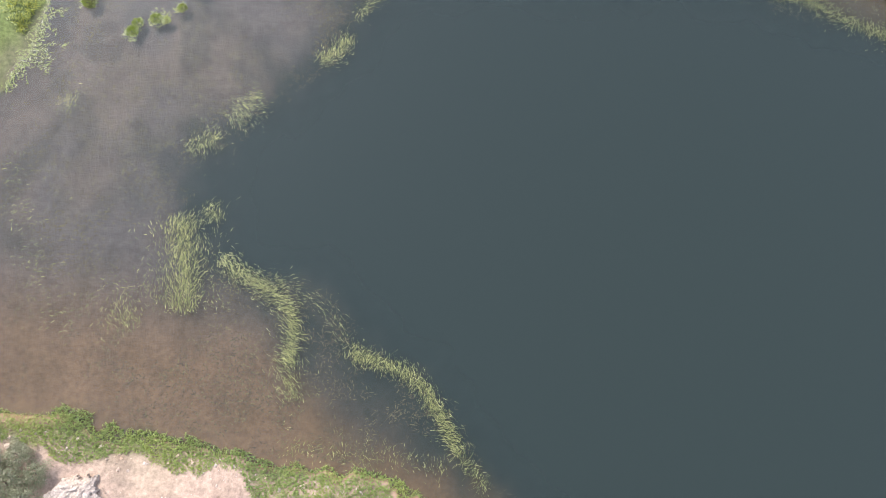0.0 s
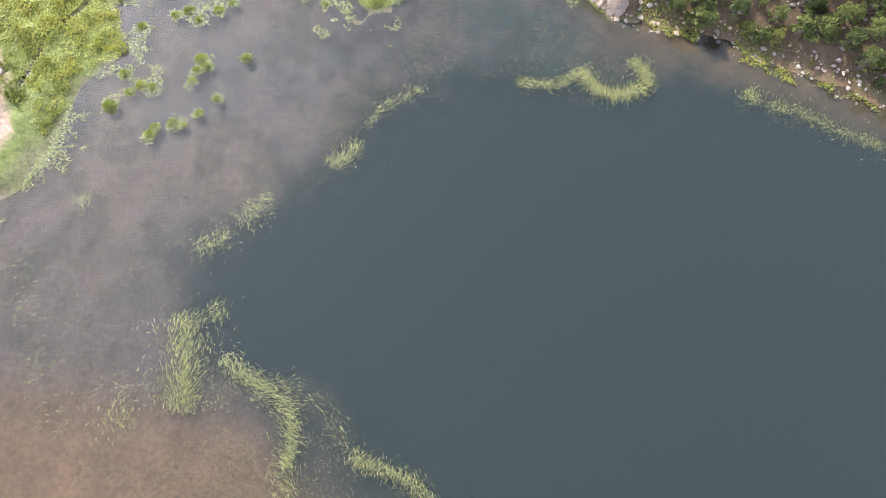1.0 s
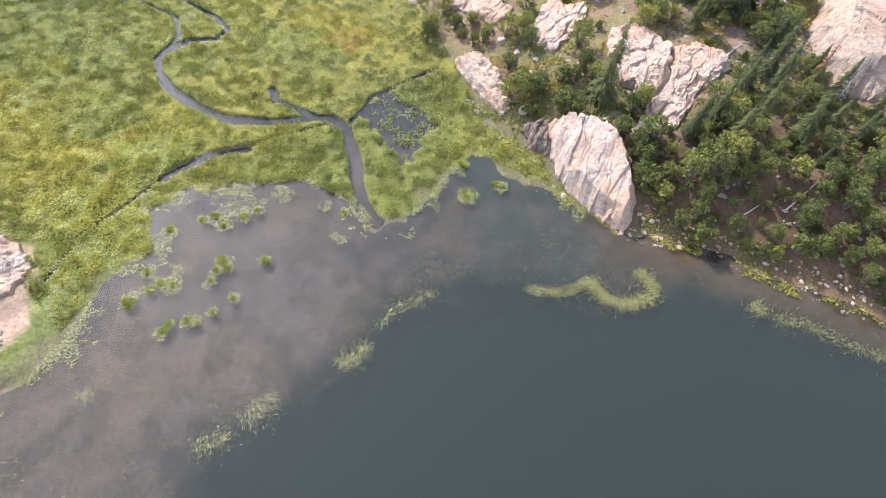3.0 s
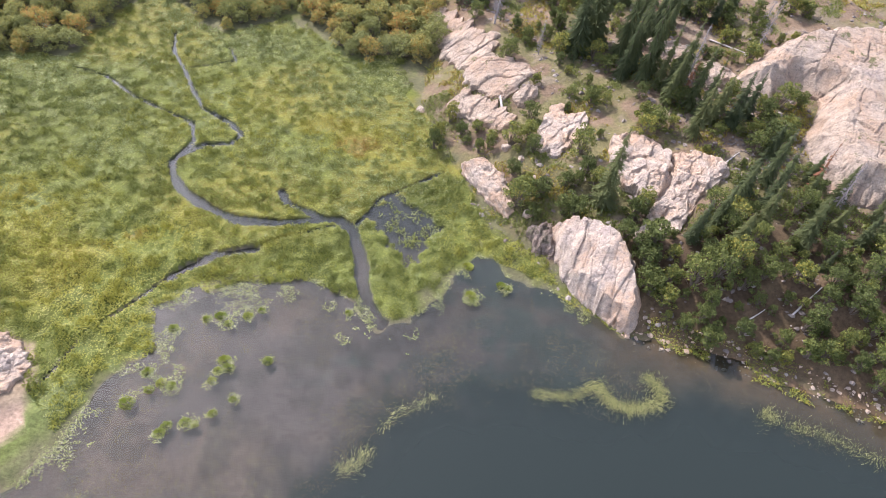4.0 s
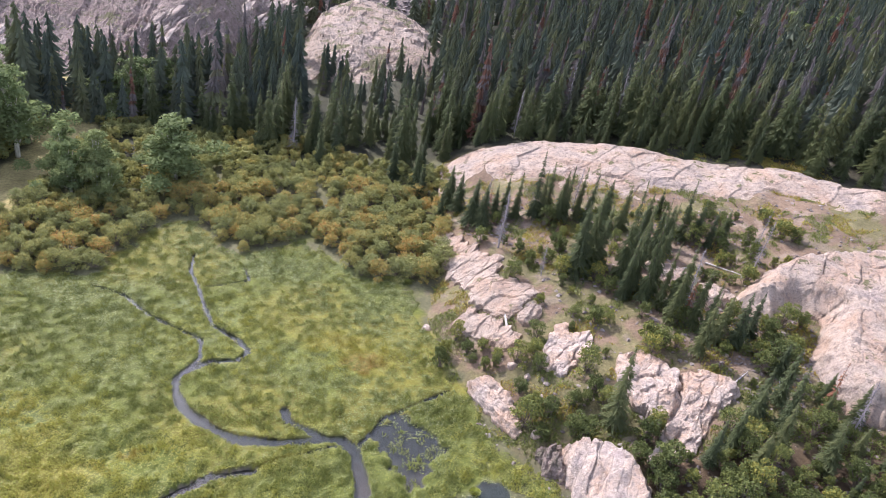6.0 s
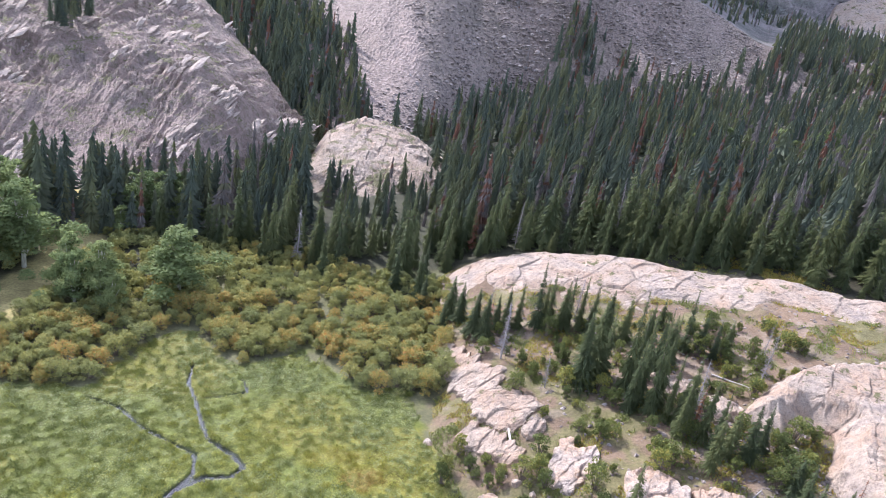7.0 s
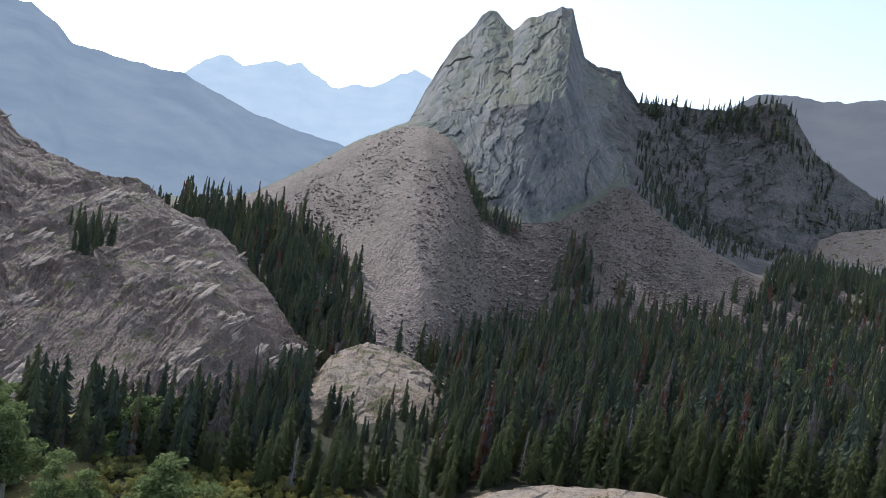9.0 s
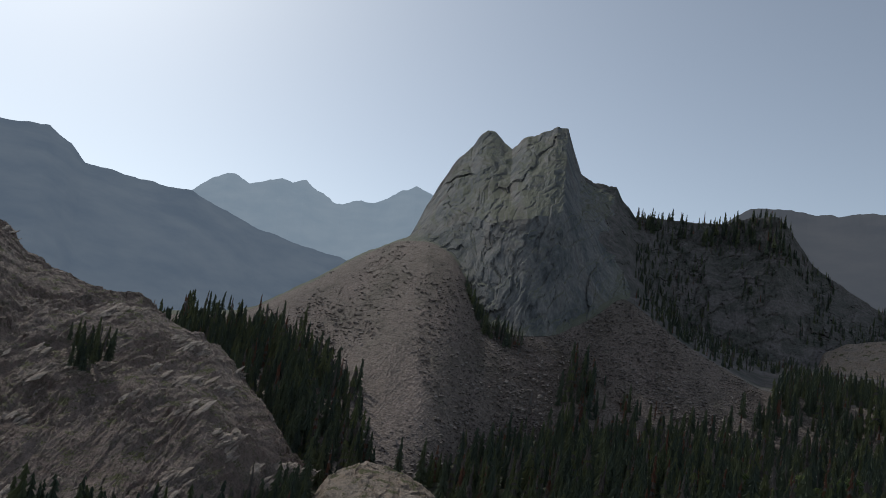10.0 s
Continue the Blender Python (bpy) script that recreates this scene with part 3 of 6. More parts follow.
def build_ground():
    front = np.arange(-44, 44.01, 0.19)
    rest = np.arange(44, 316, 4.0)[1:]
    ang = np.radians(np.concatenate([front, rest]))
    rad = np.concatenate([[0.01], np.arange(0.9, 36, 0.9), np.arange(36, 125, 0.38), np.arange(125, 200, 1.0), np.geomspace(200, 4600, 60)])
    A, R = np.meshgrid(ang, rad)
    x, y = np.sin(A) * R, np.cos(A) * R
    z = ground_height(x, y)
    z = np.where(R > 1200, z + (R - 1200) * 0.02, z)
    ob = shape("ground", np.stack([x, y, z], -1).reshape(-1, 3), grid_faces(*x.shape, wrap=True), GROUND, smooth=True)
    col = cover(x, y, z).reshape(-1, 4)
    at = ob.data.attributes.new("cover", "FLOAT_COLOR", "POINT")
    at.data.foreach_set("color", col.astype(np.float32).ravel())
    return tagged(ob, "grassy and sandy mountain valley floor with a lake bed", "ground", kind="structure")


build_ground()
wx, wy = np.meshgrid(np.linspace(-80, 110, 240), np.linspace(-45, 112, 240))
water = shape("water", np.stack([wx, wy, np.zeros_like(wx)], -1).reshape(-1, 3), grid_faces(240, 240), WATER)
at = water.data.attributes.new("murk", "FLOAT", "POINT")
at.data.foreach_set("value", (0.42 + 0.58 * step(inside(wx, wy, DEEP) + 1.0 * fractal(wx, wy, 3, 41), -3.5, 4.5)).astype(np.float32).ravel())
water.visible_shadow = False
tagged(water, "still clear dark green mountain lake and its creek", "lake", kind="structure")

# ---------- mountains ----------
def el(bearing, distance, angle):
    """A plan point whose height is given as an angle above the hover height."""
    return (bearing, distance, 60 + distance * math.tan(radians(angle)))


def eased(row, width):
    """A row of plan points with its corners rounded."""
    b = np.arange(row[0][0], row[-1][0] + 0.01, 0.4)
    k = np.exp(-(np.arange(-12, 13) * 0.4 / width) ** 2)
    k /= k.sum()
    out = []
    for n in (1, 2):
        v = np.interp(b, [p[0] for p in row], [p[n] for p in row])
        out.append(np.convolve(np.pad(v, 12, mode="edge"), k, "valid"))
    return [(float(p), float(q), float(w)) for p, q, w in zip(b, *out)]


SCREE_FOOT = eased([(-26, 330, 6), (-18, 300, 4), (-12, 290, 4), (-7, 292, 3), (-1, 305, 4), (2, 350, 5), (4.5, 410, 5), (6, 455, 6), (10, 470, 6), (14, 490, 6), (24, 500, 7), (38, 470, 7)], 2.5)
CLIFF_FOOT = eased([el(-26, 600, 0.5), el(-17, 620, 1.3), el(-15, 650, 1.95), el(-10.5, 720, 4.6), el(-7.1, 780, 6.9), el(-4.2, 770, 8.4), el(-1.8, 715, 8.5), el(0.2, 672, 7.6), el(1.8, 620, 5.0),
                    el(2.9, 578, 2.3), el(6, 560, 1.4), el(8.9, 570, 1.7), el(11.9, 615, 3.4), el(13.9, 655, 5.2), el(18.4, 610, 1.8), el(23.9, 600, -1.2),
                    el(30, 620, -1.8), el(38, 640, -2.2)], 0.6)
CLIFF_MID = [el(-26, 620, 0.6), el(-17, 635, 1.45), el(-15, 655, 2.0), el(-10.5, 730, 4.7), el(-7.1, 800, 7.0), el(-3.8, 800, 8.6), el(-2, 770, 10), el(0.2, 735, 11.2), el(3, 660, 10.5), el(6, 640, 11.0), el(8.9, 655, 11.5),
             el(11.9, 730, 10.5), el(13.9, 800, 9.6), el(16, 850, 6.0), el(18.4, 870, 3.4), el(23.9, 880, 1.0), el(27, 910, 0.8), el(30, 940, 0.6), el(38, 1000, 0)]
CLIFF_TOP = [el(-26, 640, 0.7), el(-17, 650, 1.6), el(-15, 660, 2.1), el(-10.5, 740, 4.8), el(-7.1, 820, 7.1), el(-3.4, 860, 8.8), el(-2.0, 890, 11.8),
             el(-0.8, 920, 14.1), el(0.2, 940, 15.4), el(1.2, 960, 16.4), el(1.9, 975, 17.4), el(2.4, 980, 17.7), el(3.0, 975, 17.6), el(3.9, 950, 16.8), el(4.5, 930, 16.4), el(5.1, 920, 17.0), el(5.7, 915, 17.4),
             el(7.2, 900, 17.8), el(8.1, 890, 18.3), el(9.0, 890, 18.2), el(9.5, 900, 16.6), el(10.2, 905, 14.7), el(11.2, 910, 14.0), el(13.1, 920, 13.6), el(13.6, 930, 12.6), el(14.6, 940, 11.4), el(17, 980, 11.2),
             el(20.8, 1000, 11.0), el(23.1, 1000, 11.5), el(25, 980, 11.5), el(25.9, 1000, 10.4), el(27.2, 1030, 8.1), el(29.5, 1060, 6.2), el(31.9, 1090, 4.6), el(38, 1150, 2)]
BEHIND = [(-26, 900, 20), (38, 1500, 20)]


def ridged(x, y, size, seed, octaves=4):
    """Noise with sharp crests, about 0..1."""
    return sum((1 - np.abs(ripple(x, y, size / 2**k, seed + k))) ** 2 / 2**k for k in range(octaves)) / 2


def cliff_rough(u, b, r, z):
    """Buttresses, steep jointed slabs and small broken blocks."""
    along = b * 14.0
    k = np.clip(u * 10 + 0.2, 0, 1)
    edge = 1 - 0.85 * np.exp(-((u - 2.0) / 0.08) ** 2)
    wx, wy = along + 9 * fractal(along, z, 34, 62, 3), z + 9 * fractal(along, z, 34, 66, 3)
    facet, edge1, _ = joints(wx, wy, 68, (64, 24), 64)
    small, edge2, _ = joints(wx, wy, 58, (24, 10), 65)
    tiny, _, _ = joints(wx, wy, 74, (9, 4.5), 68)
    out = 11 * fractal(along + 0.35 * z, z * 0.3, 95, 61, 4) + 1.7 * facet + 1.3 * small + 0.9 * tiny + 1.6 * fractal(along, z * 0.6, 16, 71, 5)
    out = out - 1.2 * np.exp(-((edge1 / 0.05) ** 2)) - 0.6 * np.exp(-((edge2 / 0.08) ** 2))
    steep = np.clip((b + 5.0) / 3.0, 0.12, 1) * np.where(u > 2.02, 0.3, 1)
    dz = fractal(along, r * 0.3, 10, 81, 3) * 2.2 * np.clip(u - 0.6, 0, 1) * np.where(u > 2.02, 0, 1)
    return (6 - out) * k * edge * steep, dz * np.clip(steep + 0.2, 0, 1)


def scree_rough(u, b, r, z):
    along = b * 10.0
    return np.zeros_like(r), (fractal(along, r * 0.25, 40, 91, 3) * 2.0 + fractal(along, r, 7, 95, 2) * 0.5 + np.random.RandomState(97).uniform(-0.3, 0.3, r.shape)) * np.clip(u * 5, 0, 1) * np.clip((1 - u) * 6 + 0.2, 0, 1)


peak = tagged(new("mountain"), "twin-topped dark rock peak rising above a broad scree slope", "mountain")
peak.location = (*polar(6.0, 640.0, 0.0)[:2], 5.0)
keep = Matrix.Translation(peak.location).inverted()
pv, pf, _ = loft([CLIFF_FOOT, CLIFF_MID, CLIFF_TOP, BEHIND], np.arange(-26, 38, 0.11), (60, 85, 10), cliff_rough)
ob = shape("cliff", pv, pf, [CLIFF_ROCK, SHADED_WOODED_ROCK], peak)
centre = pv[pf].mean(1)
face_b = np.degrees(np.arctan2(centre[:, 0], centre[:, 1]))
# shoulder faces take the darker material, which holds their shade in its colour
shoulder = face_b + 1.2 * fractal(face_b * 14, centre[:, 2], 40, 173, 3) + 0.012 * (centre[:, 2] - 120) > 13.6
ob.data.polygons.foreach_set("material_index", shoulder.astype(np.int32))
ob.matrix_parent_inverse = keep
sv, sf, _ = loft([SCREE_FOOT, CLIFF_FOOT], np.arange(-26, 38, 0.13), (210,), scree_rough)
ob = shape("scree_slope", sv, sf, SCREE, peak, "brown stony scree slope")
ob.matrix_parent_inverse = keep

HILL_FOOT = [(-48, 190, 0), (-32, 200, 3), (-26, 195, 3), (-19.6, 185, 2), (-15.3, 205, 2), (-11.9, 240, 2), (-9.6, 262, 3)]
HILL_TOP = [el(-48, 460, 9), el(-36, 430, 8.6), el(-32.4, 420, 6.3), el(-31, 410, 4.6), el(-29, 400, 3.6), el(-26.3, 395, 2.7), el(-23.2, 385, 2.1), el(-22.2, 380, 1.3), el(-21.1, 372, 0.2), el(-17.7, 350, -1.2),
            el(-15, 322, -4.1), el(-13, 300, -6.2), el(-11.2, 284, -8.3), el(-9.6, 270, -10.6)]
HILL_MID = [(b, 0.5 * (r + np.interp(b, [p[0] for p in HILL_FOOT], [p[1] for p in HILL_FOOT])) - 14 * min(1, (-9.6 - b) / 6),
             0.5 * (z + 3) + 5 * min(1, (-9.6 - b) / 6)) for b, r, z in HILL_TOP]
HILL_BACK = [(-48, 700, 0), (-21, 450, 10), (-9.6, 280, 0)]


def hill_rough(u, b, r, z):
    along = b * 5.5
    k = np.clip(u * 3, 0, 1) * np.where(u > 2.02, 0.2, 1)
    dip = along * 0.75 - r * 0.55
    cross = along * 0.4 + r * 0.8
    ledge = (dip / 8.0 + 0.5 * fractal(along, r, 30, 111, 2)) % 1.0
    fine = (dip / 3.1 + 0.5 * fractal(along, r, 12, 115, 2)) % 1.0
    slabs = (ledge**4 * 0.8) * np.clip(2.2 * ripple(cross, dip * 2, 11, 117), 0, 1) + fine**4 * 0.6 * np.clip(2.0 * ripple(cross, dip * 2, 5, 118), 0, 1)
    lift, edge, _ = joints(along + 0.8 * ripple(along, r, 9, 134), r, 50, (15.0, 2.6), 135)
    fine, crack, _ = joints(along, r + 0.4 * ripple(along, r, 5, 136), 56, (7.0, 1.2), 137)
    slabs = slabs + np.clip(0.5 + 1.3 * ripple(along, r, 21, 133), 0.15, 1.2) * (0.5 * lift * np.clip(edge / 0.12, 0, 1) + 0.35 * fine * np.clip(crack / 0.12, 0, 1))
    bare = np.clip(0.55 + 1.1 * fractal(cross, dip * 1.6, 26, 158, 3), 0.1, 1.2)
    wob = 2.5 * fractal(along, r, 16, 151, 3)
    big, e_big, _ = joints(along + wob, r - 0.7 * wob, 52, (17.0, 4.6), 161)
    mid, e_mid, _ = joints(along + wob, r - 0.7 * wob, 47, (8.0, 2.3), 163)
    slabs = slabs + bare * (1.5 * big * np.clip(e_big / 0.08, 0, 1) + 0.85 * mid * np.clip(e_mid / 0.08, 0, 1))
    return np.zeros_like(r), (fractal(along, r, 45, 101, 3) * 4.0 + 0.8 * slabs - 0.8 + np.random.RandomState(98).uniform(-0.22, 0.22, r.shape)) * k


hv, hf, _ = loft([HILL_FOOT, HILL_MID, HILL_TOP, HILL_BACK], np.arange(-48, -9.55, 0.1), (110, 130, 6), hill_rough)
tagged(shape("rocky_hill", hv, hf, HILL_ROCK), "grey ledgy rock hillside with thin dry grass", "hill")

# far ridges, backdrop
def far_ridge(name, top, foot_drop, distance_in, mat, label, seed, lift):
    b = np.arange(top[0][0], top[-1][0], 0.08)
    low = [(p[0], p[1] - distance_in, p[2] - foot_drop) for p in top]
    behind = [(p[0], p[1] + 300, p[2] - foot_drop) for p in top]

    def rough(u, bb, r, z):
        along = bb * r.mean() / 57
        return fractal(along, z * 0.6, 260, seed, 2) * 14 * np.sin(np.clip(u, 0, 1) * math.pi), fractal(along, r * 0.3, 60, seed + 7, 4) * lift * np.clip(u, 0, 1) ** 8
    v, f, _ = loft([low, top, behind], b, (36, 3), rough)
    tagged(shape(name, v, f, mat), label, "mountain ridge", kind="structure")


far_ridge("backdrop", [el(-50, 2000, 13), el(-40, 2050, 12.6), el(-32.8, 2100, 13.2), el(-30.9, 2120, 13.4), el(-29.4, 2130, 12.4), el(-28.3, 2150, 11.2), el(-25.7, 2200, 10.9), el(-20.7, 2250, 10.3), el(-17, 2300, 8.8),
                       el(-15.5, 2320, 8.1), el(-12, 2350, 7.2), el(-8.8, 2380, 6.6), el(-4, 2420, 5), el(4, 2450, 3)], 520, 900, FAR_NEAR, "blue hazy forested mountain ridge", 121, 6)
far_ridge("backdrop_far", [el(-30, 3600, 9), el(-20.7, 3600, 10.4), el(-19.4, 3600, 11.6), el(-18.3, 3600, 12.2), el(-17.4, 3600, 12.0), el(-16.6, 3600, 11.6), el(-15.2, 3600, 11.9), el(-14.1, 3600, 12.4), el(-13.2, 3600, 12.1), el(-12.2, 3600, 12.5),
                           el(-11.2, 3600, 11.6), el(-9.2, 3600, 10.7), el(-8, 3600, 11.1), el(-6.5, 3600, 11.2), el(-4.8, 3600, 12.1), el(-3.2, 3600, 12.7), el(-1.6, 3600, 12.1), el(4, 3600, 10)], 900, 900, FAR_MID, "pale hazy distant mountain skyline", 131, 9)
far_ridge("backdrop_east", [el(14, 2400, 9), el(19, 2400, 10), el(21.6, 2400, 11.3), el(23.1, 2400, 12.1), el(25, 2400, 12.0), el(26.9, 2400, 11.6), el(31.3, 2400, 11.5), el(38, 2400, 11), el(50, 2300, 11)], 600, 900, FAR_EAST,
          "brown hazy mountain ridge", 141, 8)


# ---------- slabs and crags ----------
def in_blocks(name, v, f, cells, mat, label):
    """A rock whose jointed blocks are parts of their own."""
    root = tagged(new(name), label, "rock")
    low = np.array([v[:, 0].mean(), v[:, 1].mean(), v[:, 2].min()])
    root.location = low
    cell = cells[f[:, 0]].astype(np.int64)
    for turn in range(3):
        owner = np.arange(len(f))
        while True:
            key = f.astype(np.int64) * 4096 + cell[:, None]
            names, slot = np.unique(key, return_inverse=True)
            best = np.full(len(names), len(f))
            np.minimum.at(best, slot.ravel(), np.repeat(owner, 4))
            fresh = best[slot.reshape(-1, 4)].min(1)
            fresh = fresh[fresh]
            if (fresh == owner).all():
                break
            owner = fresh
        groups, count = np.unique(owner, return_counts=True)
        small = np.isin(owner, groups[count < 25])
        if turn == 2 or not small.any():
            break
        near = np.full(len(v), -1)
        near[f[~small].ravel()] = np.repeat(cell[~small], 4)
        pick = near[f[small]].max(1)
        cell[small] = np.where(pick >= 0, pick, cell[small])
    for c in groups:
        mine = f[owner == c]
        used, again = np.unique(mine, return_inverse=True)
        shape("rock_block", v[used] - low, again.reshape(-1, 4), mat, root)
    return root


def slab(name, rows, bearings, steps, seed, label, dip=0.6, ends=2.0, mat=SLAB_ROCK, relief=1.0):
    """A broad rounded rock slab with joints across it."""
    cells = np.zeros((sum(steps) + 1, len(bearings)), int)

    def rough(u, b, r, z):
        along = b * r.mean() / 57
        k = np.clip(u * 4, 0, 1) * np.clip((len(rows) - 1 - u) * 2, 0, 1)
        lumps = fractal(along, r, 12, seed + 3, 4) * 0.6
        lift, edge, cells[...] = joints(along + 1.5 * ripple(along, r, 5, seed + 20), r, 55 + 20 * dip, (7.0, 3.2), seed + 21)
        fine, crack, _ = joints(along, r + 0.8 * ripple(along, r, 3, seed + 22), 15 - 30 * dip, (2.6, 1.3), seed + 23)
        cut = 0.20 * lift + 0.07 * fine - 0.22 * np.exp(-((edge / 0.05) ** 2)) * np.clip(0.5 + 1.4 * ripple(along, r, 9, seed + 25), 0, 1) - 0.10 * np.exp(-((crack / 0.09) ** 2)) * (ripple(along, r, 6, seed + 24) > 0)
        taper = np.sqrt(np.clip(np.minimum(b - bearings[0], bearings[-1] - b) / ends, 0, 1))
        floor = np.minimum(z, np.interp(b, [p[0] for p in rows[0]], [p[2] for p in rows[0]]))
        return np.zeros_like(r), (lumps + relief * cut) * k * taper - (z - floor) * (1 - taper)
    v, f, _ = loft(rows, bearings, steps, rough)
    return in_blocks(name, v, f, cells.ravel(), mat, label)


slab("rock_slab", [[(2, 129, 2), (8, 128, 4.5), (17, 127, 6), (26, 128, 7.5), (31, 131, 8), (38, 131, 8)],
                   [el(2, 139, -22.0), el(8, 138, -20.9), el(17, 137, -20.3), el(26, 138, -19.9), el(31, 140, -19.4), el(38, 140, -19.4)],
                   [el(2, 148, -21.8), el(3.2, 148, -20.8), el(5, 149, -19.8), el(6.7, 150, -19.3), el(10.4, 150, -18.7), el(13.5, 150, -18.5), el(16.8, 150, -18.3), el(21, 150, -18.1), el(25.5, 151, -18.0), el(30.2, 151, -17.5), el(34.9, 151, -17.5), el(38, 151, -17.3)],
                   [(2, 154, 2), (10, 155, 3), (20, 155, 4), (38, 156, 6)]], np.arange(2, 38, 0.13), (36, 36, 14), 151, "long pale pink granite slab below the forest", 0.6, 2.0, SLAB_ROCK, 0.95)
slab("rock_slab", [[(-9.4, 208, 1.5), (-5, 204, 1.5), (0.9, 214, 2)],
                   [el(-9.2, 220, -13.6), el(-5, 226, -12.6), el(0.8, 226, -13.4)],
                   [el(-9.1, 258, -11.6), el(-8.2, 262, -10.4), el(-6.8, 266, -9.6), el(-5.2, 268, -9.1), el(-3.4, 266, -9.4), el(-1.6, 262, -10.1), el(0.7, 255, -11.6)],
                   [(-9.6, 280, 3), (-5, 296, 3), (1.2, 280, 3)]], np.arange(-10.0, 1.6, 0.07), (34, 44, 14), 161, "rounded pale rock dome among dark conifers", 1.1, 1.6, DOME_ROCK, 2.2)


slab("rock_slab", [[el(26.8, 868, -0.6), el(30, 880, -0.4), el(36, 900, -0.6)],
                   [el(26.8, 905, 0.2), el(29, 915, 1.2), el(32, 925, 1.6), el(36, 935, 1.6)],
                   [el(26.8, 935, 0.6), el(28, 945, 1.8), el(29.4, 955, 2.5), el(32, 965, 2.9), el(36, 980, 3.0)],
                   [el(26.8, 990, -0.5), el(36, 1020, -0.5)]], np.arange(26.8, 36, 0.1), (20, 20, 8), 171, "pale pink rock slab high among dark conifers", 0.8, 1.2, DOME_ROCK)


def crag(name, place, size, turn, seed, mat, label, detail=4, cuts=26, lean=0, ledge=0.45, parent=None):
    """A block of bedrock: a squared ball chopped by random planes, with ledges along its dip."""
    rng = np.random.RandomState(seed)
    bm = bmesh.new()
    bmesh.ops.create_icosphere(bm, subdivisions=detail, radius=1.0)
    v = np.array([p.co[:] for p in bm.verts])
    f = [[q.index for q in t.verts] for t in bm.faces]
    bm.free()
    v = np.sign(v) * np.abs(v) ** 0.62
    v /= np.abs(v).max()
    for _ in range(cuts):
        d = rng.normal(size=3)
        d /= np.linalg.norm(d)
        over = v @ d - rng.uniform(0.62, 0.98)
        v -= np.clip(over, 0, None)[:, None] * d * 0.92
    d = np.array((0.75, 0.2, 0.6)) + rng.uniform(-0.2, 0.2, 3)
    d /= np.linalg.norm(d)
    h = v @ d
    band = (h * 3.2 + 0.25 * fractal(v[:, 0], v[:, 1], 0.8, seed, 2)) % 1.0
    v *= (1 - ledge * 0.22 * (band**3))[:, None]
    v += 0.05 * np.stack([fractal(v[:, 1] + 0.3 * v[:, 0], v[:, 2], 0.4, seed + i, 4) for i in range(3)], -1)
    a, c = radians(turn), radians(lean)
    v = v * np.array(size)
    rot = np.array(Euler((c, 0, a)).to_matrix())
    v = v @ rot.T
    ob = shape(name, v, f, mat, parent)
    ob.location = place
    return ob


def rock(place, size, turn, seed, label, mat=None, detail=4, **more):
    x, y = place
    z = float(ground_height(np.array([x]), np.array([y]))[0])
    ob = crag("rock_outcrop", (x, y, z - size[2] * 0.12), size, turn, seed, mat or SHORE_ROCK, label, detail, **more)
    return tagged(ob, label, "rock")


BARE = []


def outcrop(ring, height, seed, label, mat=None, rise=1.1, turn=30, size=(3.4, 1.5), bold=0.4, gap=0.18, worn=0.06, angular=0.5):
    """Bedrock laid bare: jointed blocks of uneven height over a plan outline."""
    BARE.append(ring)
    xs, ys = [p[0] for p in ring], [p[1] for p in ring]
    x, y = np.meshgrid(np.arange(min(xs) - 1.5, max(xs) + 1.5, gap), np.arange(min(ys) - 1.5, max(ys) + 1.5, gap))
    wx, wy = x + 0.22 * ripple(x, y, 1.7, seed + 1), y + 0.22 * ripple(x, y, 1.7, seed + 2)
    lift, edge, cells = joints(wx, wy, turn, size, seed + 4)
    fine, crack, _, mx, my = joints(wx, wy, turn + 12, (size[0] * 0.42, size[1] * 0.55), seed + 5, True)
    chip, _, _ = joints(wx, wy, turn + 50, (0.9, 0.55), seed + 8)
    d = (1 - angular) * (inside(x, y, ring) + 0.3 * ripple(x, y, 1.1, seed)) + angular * inside(mx, my, ring)
    on = d > -0.15
    body = np.minimum(height, 0.35 + np.clip(d, 0, 50) * rise)
    h = body + bold * np.clip(0.4 + d, 0.3, 1) * (0.45 * lift + 0.2 * fine + 0.06 * chip) + 0.05 * fractal(x, y, 0.9, seed + 6, 3)
    h = h - 0.17 * np.exp(-((edge / worn) ** 2)) * np.clip(0.7 + ripple(x, y, 3, seed + 7), 0, 1) - 0.10 * np.exp(-((crack / 0.07) ** 2))
    z = ground_height(x, y) + np.where(on, np.maximum(h, 0.06), -0.5)
    faces = grid_faces(*x.shape)
    faces = faces[on.ravel()[faces].any(1)]
    used, faces = np.unique(faces, return_inverse=True)
    V = np.stack([x, y, z], -1).reshape(-1, 3)[used]
    return in_blocks("rock_outcrop", V, faces.reshape(-1, 4), cells.ravel()[used], mat or SHORE_ROCK, label)


# the stepped bedrock between meadow and wood
PALE = "pale cream bedrock outcrop with cracked ledges"
outcrop([(1.0, 115.5), (4.3, 117.6), (7.2, 113), (11.5, 103.2), (14.4, 100.4), (13.7, 95), (18.6, 92.2), (18.4, 88.7), (16.2, 85), (14.1, 83.5), (11.5, 86.4), (9.6, 89.5), (7, 98), (3.8, 106)], 0.7, 1, PALE, SLAB_ROCK, 1.2, 35, (6.5, 2.6), 0.35)
outcrop([(6.3, 86), (9.2, 88), (11.5, 85.8), (13.6, 82.3), (15.4, 80), (14.5, 78), (12.7, 78.1), (10.5, 80.5), (7.9, 83.3)], 0.7, 2, PALE, SLAB_ROCK, 1.2, 40, (4.4, 2.0), 0.35)
